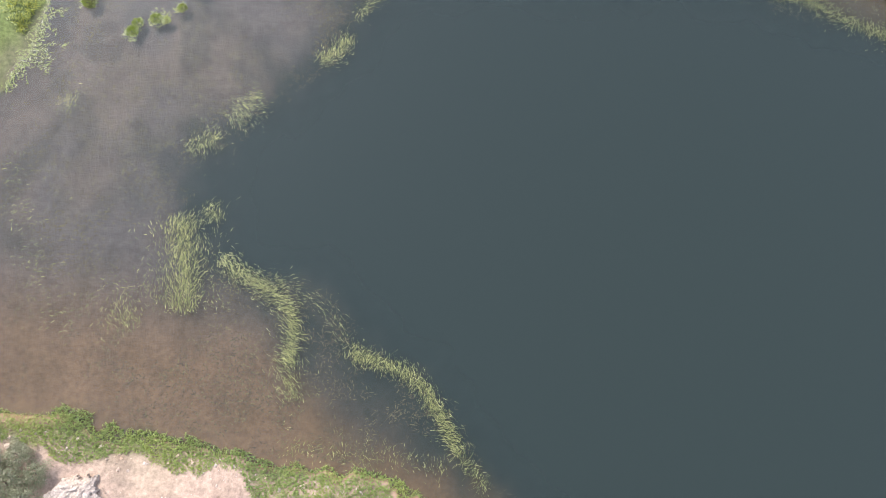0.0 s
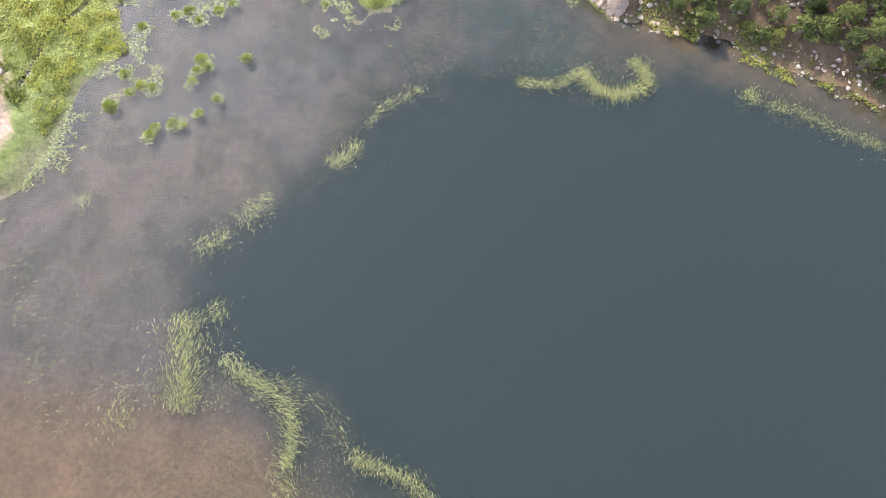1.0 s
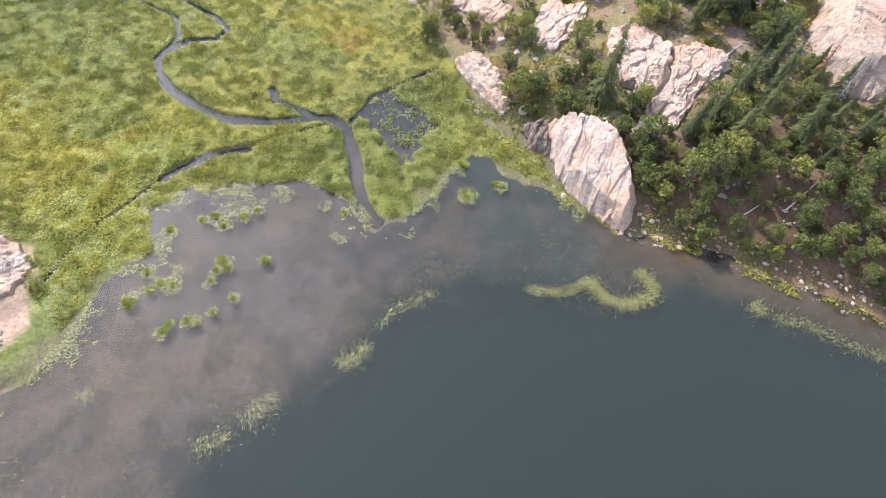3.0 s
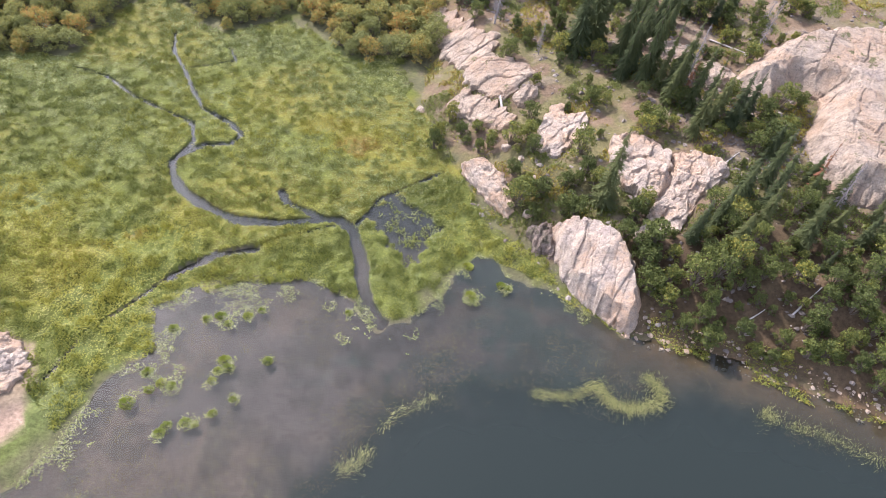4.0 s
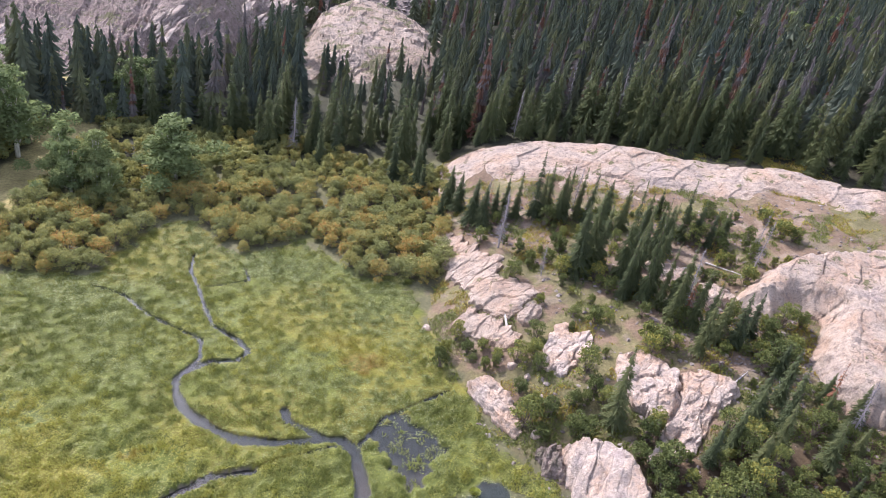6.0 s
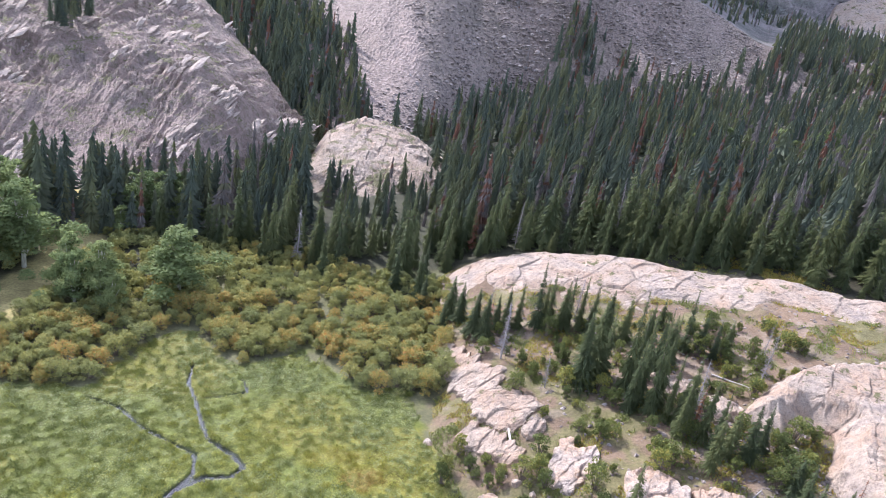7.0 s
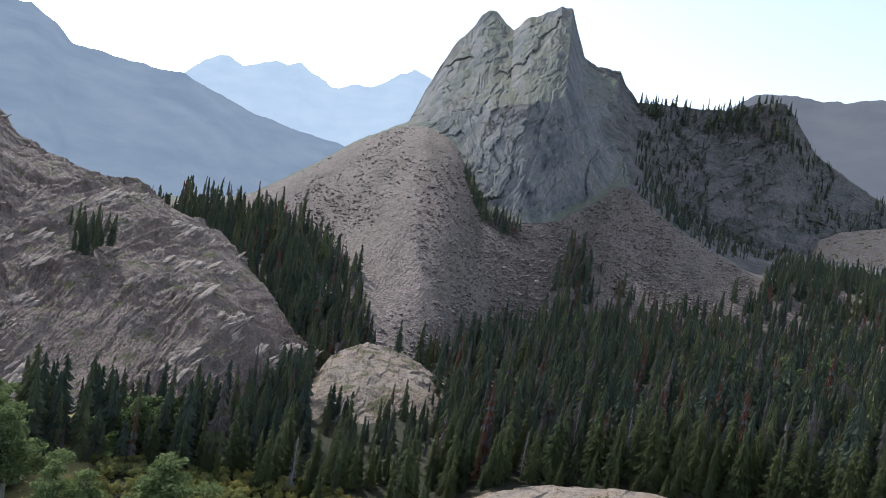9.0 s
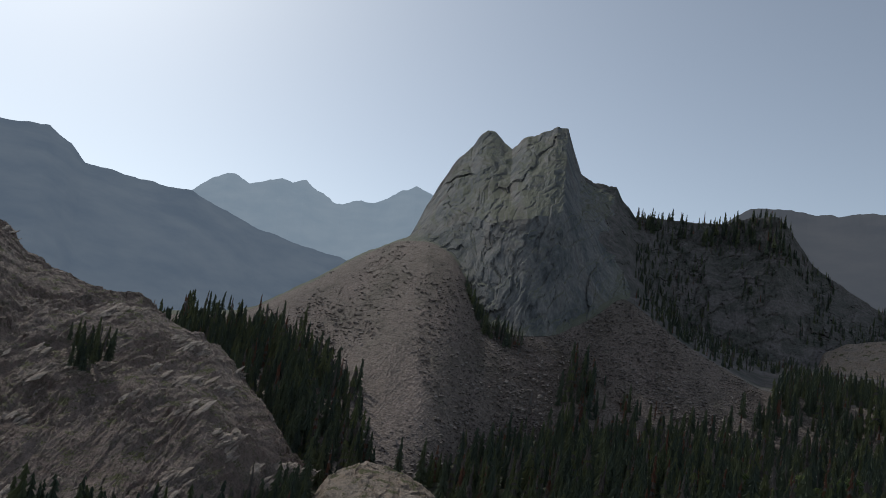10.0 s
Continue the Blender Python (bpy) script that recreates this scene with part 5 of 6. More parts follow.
spots(snags, [(x, y, ground_z(x, y), h / 10, 1.0) for x, y, h in ((14.3, 104.1, 10.7), (53.1, 95.1, 9.0), (52.0, 61.5, 8.0), (20.3, 95.2, 6.0), (29.0, 118.5, 9.0), (40.0, 86.0, 9.5), (12.6, 116.5, 8.0), (-28.0, 150.0, 14.0), (30.0, 160.0, 15.0), (62.0, 162.0, 14.0), (80.0, 158.0, 14.0), (46.0, 160.0, 16.0), (16.8, 156.5, 13.0), (22.0, 158.0, 12.0), (-5.0, 152.0, 11.0), (54.0, 98.5, 8.0), (72.0, 163.0, 14.0), (92.0, 172.0, 13.0), (36.0, 172.0, 15.0), (14.6, 107.0, 8.0))], 22, 4)
spots([r3], [(x, y, ground_z(x, y), h / 10, 1.0) for x, y, h in ((12.8, 114.0, 8.0), (49.5, 64.0, 8.0), (78.0, 175.0, 16.0), (60.0, 180.0, 15.0), (12.0, 160.0, 13.0), (39.0, 83.5, 7.0))], 23)


def joined_wood(name, places, seed, label):
    """Conifers too many to count, as one mesh."""
    r = np.random.RandomState(seed)
    fuller = [tiered_crown(10.0, 1.25 + 0.12 * k, 17, 8, 700 + k, 0.04, 0.7 + 0.08 * k) for k in range(6)]
    simple = [tiered_crown(10.0, 1.3 + 0.12 * k, 11, 7, 740 + k, 0.04, 0.7 + 0.1 * k) for k in range(4)]
    V, F, T, base = [], [], [], 0
    for x, y, z, h in places:
        v, f, ring = fuller[r.randint(6)] if math.hypot(x, y) < 330 else simple[r.randint(4)]
        tone = r.rand()
        a, w = r.uniform(0, 6.28), h / 10 * r.uniform(0.8, 1.35) * (0.55 if tone > 0.82 else 1.0)
        c, s = math.cos(a), math.sin(a)
        lx, ly = math.tan(radians(SLANT)) + r.normal(0, 0.025), r.normal(0, 0.025)
        q = v * np.array((w, w, h / 10))
        V.append(np.stack([q[:, 0] * c - q[:, 1] * s + x + lx * q[:, 2], q[:, 0] * s + q[:, 1] * c + y + ly * q[:, 2], q[:, 2] + z], -1))
        F.append(np.array(f) + base)
        T.append(np.clip(tone + np.repeat(r.uniform(-0.06, 0.06, len(v) // ring), ring), 0, 1))
        base += len(v)
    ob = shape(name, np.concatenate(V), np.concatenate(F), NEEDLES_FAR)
    at = ob.data.attributes.new("tone", "FLOAT", "POINT")
    at.data.foreach_set("value", np.concatenate(T).astype(np.float32))
    return tagged(ob, label, "forest", kind="stuff")


far_places = []
heights = lie([p[0] for p in wood], [p[1] for p in wood])
for (b, r), z in list(zip(wood, heights))[NEAR_WOOD:]:
    x, y, _ = polar(b, r, 0)
    far_places.append((x, y, z - 0.5, fr.choice((1.1, 0.95, 0.65)) * fr.uniform(12, 20) * (1.2 if b < -8 and r > 300 else 0.6 if -10 < b < 1.2 and r < 240 else 1.0)))
joined_wood("conifer_forest", far_places, 31, "dense dark spruce forest across the valley")
crest = []
for _ in range(150):
    b = fr.uniform(14.6, 25.8)
    r = float(np.interp(b, [p[0] for p in CLIFF_TOP], [p[1] for p in CLIFF_TOP])) - fr.uniform(-6, 30)
    x, y, _ = polar(b, r, 0)
    crest.append((x, y, lie(b, r)[0] - 2, fr.uniform(9, 20)))
cb, cr = np.degrees(np.arctan2(pv[:, 0], pv[:, 1])), np.hypot(pv[:, 0], pv[:, 1])
able = np.flatnonzero((cb > 14.8) & (cb < 33) & (pv[:, 2] > 60) & (cr < 1090) & (ripple(cb * 12, pv[:, 2], 26, 33) > -0.1))
for k in fr.choice(able, 1100):
    crest.append((*pv[k, :2], pv[k, 2] - 1.5, fr.uniform(6, 13)))
for _ in range(70):
    b = fr.uniform(1.2, 6.2)
    r = float(np.interp(b, [p[0] for p in CLIFF_FOOT], [p[1] for p in CLIFF_FOOT])) - fr.uniform(2, 26)
    x, y, _ = polar(b, r, 0)
    crest.append((x, y, lie(b, r)[0] - 1, fr.uniform(8, 16)))
for _ in range(60):
    b, r = fr.normal(-26.5, 0.9), fr.normal(285, 8)
    if fr.rand() < 0.5:
        x, y, _ = polar(b, r, 0)
        crest.append((x, y, lie(b, r)[0] - 0.5, fr.uniform(6, 12)))
joined_wood("ridge_trees", crest, 32, "sparse spruces along a mountain shoulder")

# willow belt between meadow and forest
wr = np.random.RandomState(41)
belt = []
x, y = wr.uniform(-95, 8, 5000), wr.uniform(84, 172, 5000)
f, sd = to_line(x, y, SLOPE_FOOT)
far = np.interp(np.degrees(np.arctan2(x, y)), (-40, -24, -12, -6, 2), (176, 173, 162, 150, 142))
ok = (inside(x, y, MEADOW) < -1.0) & ((sd < 0) | (f < 2)) & (np.hypot(x, y) < far) & ((y > 100) | (x < -12)) & (to_line(x, y, TRAIL)[0] > 5.5)
for x, y in zip(x[ok], y[ok]):
    if all((x - p[0]) ** 2 + (y - p[1]) ** 2 > 3.6 for p in belt):
        belt.append((x, y))
belt.sort(key=lambda p: p[0] ** 2 + p[1] ** 2)
spots(willows, [(x, y, ground_z(x, y), wr.uniform(0.75, 1.4), wr.uniform(0.8, 1.2)) for x, y in belt[:298]], 42, 6)


def joined_shrubs(name, places, kinds, mat, label, seed):
    """Shrubs too many to count, as one mesh of leaves."""
    r = np.random.RandomState(seed)
    V, F, base = [], [], 0
    for x, y in places:
        v, f = kinds[r.randint(len(kinds))]
        a, s, w = r.uniform(0, 6.28), r.uniform(0.75, 1.4), r.uniform(0.8, 1.2)
        q = np.asarray(v) * np.array((s * w, s * w, s))
        V.append(np.stack([q[:, 0] * math.cos(a) - q[:, 1] * math.sin(a) + x, q[:, 0] * math.sin(a) + q[:, 1] * math.cos(a) + y, q[:, 2] + ground_z(x, y)], -1))
        F.append(np.array(f) + base)
        base += len(v)
    return tagged(shape(name, np.concatenate(V), np.concatenate(F), mat), label, "shrubs", kind="stuff")


joined_shrubs("willow_thicket", belt[298:], [shrub_parts(450 + 10 * k, 2.5, 2.8, 950, 0.135, WILLOW, 17, 0.72)[1][1] for k in range(4)], WILLOW_PATCH, "olive and yellow willow thicket below a forest", 46)
spots(aspens, [(x, y, ground_z(x, y), h / 10, w) for x, y, h, w in ((-47.5, 129.7, 14.0, 1.8), (-59.5, 123.0, 13.0, 1.15), (-63.5, 121.0, 11.0, 1.1), (-56.0, 119.5, 8.0, 1.1), (-66.5, 125.0, 12.0, 1.1), (-79.3, 133.5, 18.0, 1.4), (-75.8, 163.0, 8.0, 1.5), (-67.9, 166.0, 13.0, 1.4), (-86.0, 128.0, 16.0, 1.2),
                                                                   (-83.0, 122.0, 12.0, 1.2), (-62.5, 129.0, 9.0, 1.3), (-88.0, 141.0, 17.0, 1.2), (-92.0, 150.0, 16.0, 1.2), (-98.0, 140.0, 17.0, 1.2), (-64.0, 172.0, 12.0, 1.4), (-59.0, 169.0, 11.0, 1.3), (-101.0, 155.0, 15.0, 1.3), (-70.5, 158.0, 7.0, 1.5), (110.0, 285.0, 14.0, 1.4), (118.0, 282.0, 13.0, 1.4), (135.0, 270.0, 15.0, 1.3), (146.0, 262.0, 14.0, 1.4), (152.0, 268.0, 15.0, 1.3), (28.0, 162.0, 7.0, 1.2), (66.0, 160.0, 8.0, 1.2))], 43)
thicket = []
x, y = wr.uniform(8, 64, 4200), wr.uniform(36, 116, 4200)
f, sd = to_line(x, y, SLOPE_FOOT)
ok = (sd > 0) & (f > 0.8)
for ring in BARE:
    ok &= inside(x, y, ring) < -0.3
thick = np.where((x > 27.5) & (y < 61) & (f < 17), 0.85, np.where((f < 5) & (y > 70), 0.25, 0.10))
for x, y, dense in zip(x[ok], y[ok], thick[ok]):
    if wr.rand() > dense or any((x - p[0]) ** 2 + (y - p[1]) ** 2 < (2.1 if dense == 0.85 else 2.8) for p in thicket):
        continue
    thicket.append((x, y))
dry = [plant("dry_shrub", shrub_parts(560 + 10 * k, 2.4, 1.7, 2600, 0.06, DRY_BUSH, 15, 0.7), "grey-green half-dry shrub on a sandy bank", "shrub", "dry shrubs") for k in range(2)]
spots(dry, [(x, y, ground_z(x, y), s, 1.1) for x, y, s in ((-28.2, -2.4, 0.9), (-26.9, -3.8, 0.8), (-28.9, -4.2, 1.0), (-27.6, -5.6, 1.0), (-30.2, -2.6, 0.9), (-29.6, -6.0, 0.9))], 45, 6)
thicket += [(16.4, 67.2), (17.6, 65.6), (22.0, 66.0), (23.2, 67.4), (28.2, 54.2), (29.0, 56.6), (28.0, 52.0), (5.5, 80.0), (7.0, 82.4), (4.8, 77.6), (8.5, 79.4), (12.2, 77.0), (10.6, 75.4)]
spots(bushes, [(x, y, ground_z(x, y), wr.uniform(0.45, 1.35), wr.uniform(0.75, 1.2)) for x, y in thicket], 44, 8)


# ---------- grasses and water plants ----------
def blades(name, x, y, z, heading, length, width, rise, mat, label, seed, tone=None):
    """Bent leaf blades, three triangles each."""
    r = np.random.RandomState(seed)
    n = len(x)
    d = np.stack([np.cos(heading), np.sin(heading), np.zeros(n)], -1)
    s = np.stack([-np.sin(heading), np.cos(heading), np.zeros(n)], -1) * (width / 2)[:, None]
    p0 = np.stack([x, y, z], -1)
    up = np.array((0, 0, 1.0))
    p1 = p0 + d * (length * 0.5)[:, None] + up * (rise * length)[:, None]
    p2 = p0 + d * length[:, None] + up * (rise * length * 0.55)[:, None]
    V = np.stack([p0 - s, p0 + s, p1 - s, p1 + s, p2], 1).reshape(-1, 3)
    k = np.arange(n)[:, None] * 5
    F = (k[:, :, None] + np.array([[0, 1, 3], [0, 3, 2], [2, 3, 4]])[None]).reshape(-1, 3)
    ob = shape(name, V, F, mat)
    if tone is None:
        tone = r.uniform(0, 0.6, n)
    at = ob.data.attributes.new("tone", "FLOAT", "POINT")
    at.data.foreach_set("value", np.repeat(tone, 5).astype(np.float32))
    return tagged(ob, label, "water plants" if mat in (REED, PALE_LEAF) else "grass", kind="stuff")


def scatter(n, x0, x1, y0, y1, seed):
    r = np.random.RandomState(seed)
    return r.uniform(x0, x1, n), r.uniform(y0, y1, n), r


x, y, r = scatter(420000, -76, 21, 27, 116, 51)
m = inside(x, y, MEADOW) + 0.8 * fractal(x, y, 3, 52)
ok = (m > -0.3) & (np.degrees(np.arctan2(np.abs(x), y)) < 42)
x, y = x[ok], y[ok]
z = ground_height(x, y)
ok = (z > -0.03) & (channel(x, y) < 0.12) | (inside(x, y, SEEP) > -0.5) & (r.rand(len(x)) < 0.3) & (ripple(x, y, 0.9, 62) > 0)
z = np.maximum(z, 0.03)
x, y, z = x[ok][:190000], y[ok][:190000], z[ok][:190000]
tone = 0.33 + 0.16 * fractal(x, y, 19, 56, 3) + 0.15 * ripple(x, y, 0.75, 60) + r.uniform(-0.10, 0.10, len(x))
tone = np.clip(tone, 0.02, 0.5)
for px, py, rx, ry, t in ((-5.5, 77.4, 8, 3.8, 0.70), (-8, 82, 6, 3, 0.55), (-34, 56, 4, 2.4, 0.62), (-30, 58.9, 3, 1.6, 0.66), (-42, 63, 13, 8, 0.54), (-37, 51, 9, 7, 0.52), (-56, 62, 12, 9, 0.54), (-24, 60, 5, 4, 0.5)):
    k = step(1.3 - np.hypot((x - px) / rx, (y - py) / ry) + 0.45 * fractal(x, y, 5, 57), 0, 1.1)
    tone = tone * (1 - k) + (t + r.uniform(-0.10, 0.07, len(x))) * k
far_side = step(y, 66, 92)
pale = (0.8 * fractal(x, y, 9, 58, 3) + 0.5 * ripple(x, y, 0.6, 59) + 0.3 * far_side > 0.4) & (r.rand(len(x)) < 0.3 + 0.25 * far_side)
tone = np.where(pale & (tone < 0.46), r.uniform(0.80, 0.97, len(x)), tone)
flow = r.uniform(0, 6.28, len(x))
tuft = np.clip(0.65 + 0.6 * (ripple(x, y, 0.75, 54) + 0.5 * ripple(x, y, 1.5, 61)), 0.2, 1.4)
blades("meadow_grass", x, y, z - 0.03, flow, 0.30 * tuft + 0.15, r.uniform(0.06, 0.12, len(x)), r.uniform(0.35, 0.85, len(x)) * tuft, SEDGE, "dense green and yellow wet-meadow sedge", 55, tone)


def band(line, half, per_metre, seed):
    """Points along a line, denser in the middle."""
    r = np.random.RandomState(seed)
    X, Y, A = [], [], []
    for (ax, ay), (bx, by) in zip(line[:-1], line[1:]):
        n = int(math.hypot(bx - ax, by - ay) * per_metre * 3.2)
        k = r.rand(n)
        off = r.normal(0, half * 0.36, n) * r.choice((0.7, 0.7, 1.7), n)
        q = math.atan2(by - ay, bx - ax)
        X.append(ax + (bx - ax) * k - off * math.sin(q) + r.normal(0, 0.25, n)), Y.append(ay + (by - ay) * k + off * math.cos(q) + r.normal(0, 0.25, n))
        A.append(np.full(n, q))
    return np.concatenate(X), np.concatenate(Y), np.concatenate(A)


BANDS = [([(-16.6, 16.2), (-16.4, 14), (-16.2, 12), (-16.4, 8.2)], 2.6, 120, 1.2), ([(-13.3, 12.6), (-10.5, 10.2), (-8.2, 8.6), (-7.4, 6.2), (-8.1, 3.4)], 1.2, 65, -0.9), ([(-8.1, 3.4), (-7.5, 0.2)], 1.6, 40, 1.2),
         ([(-10.5, 11.2), (-7.2, 9.6), (-4.0, 6.9), (-2.8, 4.0)], 1.1, 9, -1), ([(-2.8, 4.0), (0.5, 2.6), (2.3, 1.8), (3.6, -0.1), (4.8, -3.0), (5.6, -4.8)], 0.85, 60, -1.0), ([(5.6, -4.8), (7.7, -8.1)], 0.8, 22, 1),
         ([(-16.1, 22.0), (-14.6, 22.6), (-13.2, 23.7)], 2.0, 45, 1.0), ([(-12.0, 24.6), (-10.8, 26.5), (-9.8, 27.0)], 1.6, 50, -0.8), ([(-14.4, 17.2), (-13.6, 15.6)], 1.3, 40, 1.3), ([(-4.3, 30.2), (-2.6, 31.2), (-1.6, 32.5)], 1.0, 60, 0.9),
         ([(-0.8, 34.3), (1.1, 36.6), (4.8, 38.3)], 0.8, 24, 0.9), ([(14.2, 38.9), (18.5, 38.8), (20.9, 40.4)], 0.8, 55, 0.4), ([(20.9, 40.4), (22.0, 38.2), (24.2, 37.2), (27.2, 38.2), (27.8, 39.8), (26.4, 41.4)], 1.1, 130, 0.9),
         ([(37.9, 37.7), (38.7, 36.3)], 1.6, 110, 1), ([(39.5, 36.0), (43.0, 35.3), (47.0, 32.7), (51, 31)], 1.4, 34, 1.0), ([(-31, 22.5), (-27.0, 7.5), (-21, 11), (-17, 9.5)], 2.5, 6, 0.7), ([(-22, 9), (-20, 7)], 2.2, 30, 0.8),
         ([(-26.8, 27.4), (-25.6, 26.8)], 1.6, 30, 0.9), ([(-9, -3.2), (-4, -4.4), (1, -5.2), (4.5, -6)], 1.6, 11, 1)]
X, Y, A = [], [], []
for k, (line, half, per, turn) in enumerate(BANDS):
    bx, by, ba = band(line, half, per, 900 + k)
    X.append(bx), Y.append(by), A.append(ba * 0 + turn)
x, y, a = np.concatenate(X), np.concatenate(Y), np.concatenate(A)
r = np.random.RandomState(61)
blades("reed_bands", x, y, np.where(r.rand(len(x)) < 0.4, r.uniform(-0.3, -0.03, len(x)), r.uniform(0.012, 0.032, len(x))), a + r.normal(0, 0.45, len(x)) + 1.2 * fractal(x, y, 3.5, 62), r.uniform(0.14, 0.48, len(x)), r.uniform(0.014, 0.03, len(x)), r.uniform(0.0, 0.08, len(x)), REED,
       "pale yellow-green reed leaves floating in bands", 63)
# pale leaves at the marsh edge and round the tussocks
TUFTS = [(-24.6, 36.7, 1.3), (-20.9, 33.6, 1.0), (-20.4, 34.4, 0.9), (-18.8, 34.8, 1.0), (-17.9, 34.6, 0.7), (-16.5, 35.8, 0.8), (-16.5, 41.8, 1.2), (-16.0, 41.0, 1.0), (-16.9, 40.6, 0.9), (-12.3, 41.9, 1.0), (-14.9, 37.4, 0.7), (8.6, 56.0, 1.1), (8.7, 51.6, 1.1),
         (9.0, 50.9, 0.8), (12.3, 53.1, 1.1), (13.1, 52.9, 0.8), (-17.3, 39.4, 0.8), (-21.0, 38.7, 0.9), (-22.0, 39.0, 1.0), (-22.9, 38.2, 0.9), (-17.0, 46.5, 0.9), (-18.0, 47.5, 1.1), (-19.3, 47.0, 0.9), (-15.2, 47.6, 1.0), (-13.9, 48.4, 0.8), (-22.4, 45.6, 1.0), (-23.6, 40.2, 1.0), (-4.6, 48.5, 0.8)]
EDGE = [(-40, 23), (-34.5, 27.5), (-31.5, 30), (-28.7, 37.3), (-26.5, 41), (-23.5, 43.5), (-24.6, 46), (-22.3, 49.5), (-17, 50), (-12, 51)]
x, y, r = scatter(330000, -44, 22, 22, 62, 64)
lk = inside(x, y, LAKE) + 0.9 * ripple(x, y, 3.1, 5)
patch = fractal(x, y, 2.2, 65) + 0.5 * ripple(x, y, 0.7, 66)
west = to_line(x, y, EDGE)[0]
ok = (lk > -1.1) & (lk < 2.0 + 1.6 * patch) & (patch > 0.04 + 0.3 * lk) & (r.rand(len(x)) < np.where(lk < 0.3, 0.55, 0.32))
ok |= (west < 1.1 + 1.1 * patch) & (lk > -0.9) & (patch > -0.25) & (r.rand(len(x)) < 0.28)
for tx, ty, ts in TUFTS:
    ok |= (np.hypot(x - tx, y - ty) < ts * (0.85 + 0.5 * patch)) & (r.rand(len(x)) < 0.35)
ok &= inside(x, y, DEEP) < -2
x, y = x[ok][:70000], y[ok][:70000]
blades("marsh_edge_leaves", x, y, np.full(len(x), 0.015) + r.uniform(0, 0.03, len(x)), r.uniform(0, 6.28, len(x)), r.uniform(0.12, 0.34, len(x)), r.uniform(0.03, 0.06, len(x)), r.uniform(0.02, 0.3, len(x)), PALE_LEAF, "pale glossy leaves at the marsh edge", 66)
# drowned weed on the shelf
x, y, r = scatter(160000, -36, 60, -9, 56, 67)
lk, dp = inside(x, y, LAKE), inside(x, y, DEEP)
ok = (lk > 0.8) & (dp < 0.5) & (fractal(x, y, 6, 68) + 0.7 * fractal(x, y, 1.6, 69) > r.uniform(-0.2, 0.9, len(x)))
x, y = x[ok][:52000], y[ok][:52000]
blades("drowned_weed", x, y, np.clip(ground_height(x, y), -1.2, -0.12), r.uniform(0, 6.28, len(x)), r.uniform(0.12, 0.4, len(x)), r.uniform(0.03, 0.07, len(x)), r.uniform(0.02, 0.2, len(x)), WEED, "brown drowned weed on the lake shelf", 70)


def tussock(seed):
    r = np.random.RandomState(seed)
    V, F = [], []
    for _ in range(340):
        a, q = r.uniform(0, 6.28), 0.5 * math.sqrt(r.rand())
        root = np.array((q * math.cos(a), q * math.sin(a), -0.1))
        h = r.uniform(0.25, 0.5) * (1.1 - q)
        lean = r.uniform(0.05, 0.3)
        tip = root + np.array((math.cos(a) * lean, math.sin(a) * lean, h))
        wedge(V, F, root, tip, np.array((-math.sin(a), math.cos(a), 0)), 0.045)
    return np.array(V), F


clumps = [tagged(shape("grass_tussock", *tussock(800 + k), TUSSOCK), "bright green grass tussock standing in shallow water", "grass", "tussocks") for k in range(3)]
spots(clumps, [(x, y, max(ground_z(x, y), -0.05), 0.75 * s, 1.2) for x, y, s in TUFTS], 81, 5)

SHORE_GREEN = leafy("shore_growth", [(0.0, (0.12, 0.155, 0.06)), (0.5, (0.19, 0.23, 0.065)), (0.8, (0.26, 0.28, 0.075)), (1.0, (0.28, 0.26, 0.13))], 0.7, 0.2, "patch")
# near shore: low green growth and one dry bush
x, y, r = scatter(70000, -36, 8, -12, 5, 82)
lk = inside(x, y, LAKE) + 0.9 * ripple(x, y, 3.1, 5) + 0.5 * ripple(x, y, 1.2, 6)
ok = (lk < 0.5) & (lk > -2.1 - 0.8 * fractal(x, y, 3, 83))
x, y = x[ok], y[ok]
blades("shore_grass", x, y, np.maximum(ground_height(x, y), -0.05), r.uniform(0, 6.28, len(x)), r.uniform(0.14, 0.4, len(x)), r.uniform(0.03, 0.075, len(x)), r.uniform(0.3, 1.0, len(x)), SHORE_GREEN, "low bright green growth along a sandy shore", 84)
# green strip below the slope
x, y, r = scatter(60000, 16, 64, 26, 62, 85)
f, sd = to_line(x, y, SLOPE_FOOT)
ok = (f < 1.5 + 0.8 * fractal(x, y, 4, 86)) & (fractal(x, y, 2.5, 87) > -0.2)
x, y = x[ok][:9000], y[ok][:9000]
blades("shore_grass", x, y, np.maximum(ground_height(x, y), 0.0), r.uniform(0, 6.28, len(x)), r.uniform(0.2, 0.45, len(x)), r.uniform(0.06, 0.12, len(x)), r.uniform(0.1, 0.6, len(x)), SEDGE, "yellow-green growth along the rocky shore", 88)

# dry tufts over the rocky slope
x, y, r = scatter(330000, 2, 84, 58, 150, 89)
f, sd = to_line(x, y, SLOPE_FOOT)
patch = fractal(x, y, 5, 90) + 0.8 * ripple(x, y, 1.4, 91)
ok = (sd > 0) & (patch > r.uniform(-0.1, 0.7, len(x)))
for ring in BARE:
    ok &= inside(x, y, ring) < 0
x, y = x[ok][:85000], y[ok][:85000]
tone = np.where(fractal(x, y, 6, 92) > 0.1, r.uniform(0.45, 0.7, len(x)), r.uniform(0, 0.3, len(x)))
blades("slope_grass", x, y, ground_height(x, y) - 0.02, r.uniform(0, 6.28, len(x)), r.uniform(0.15, 0.5, len(x)), r.uniform(0.06, 0.14, len(x)), r.uniform(0.3, 0.9, len(x)), SEDGE, "dry tufts and low herbs on a rocky slope", 93, tone)


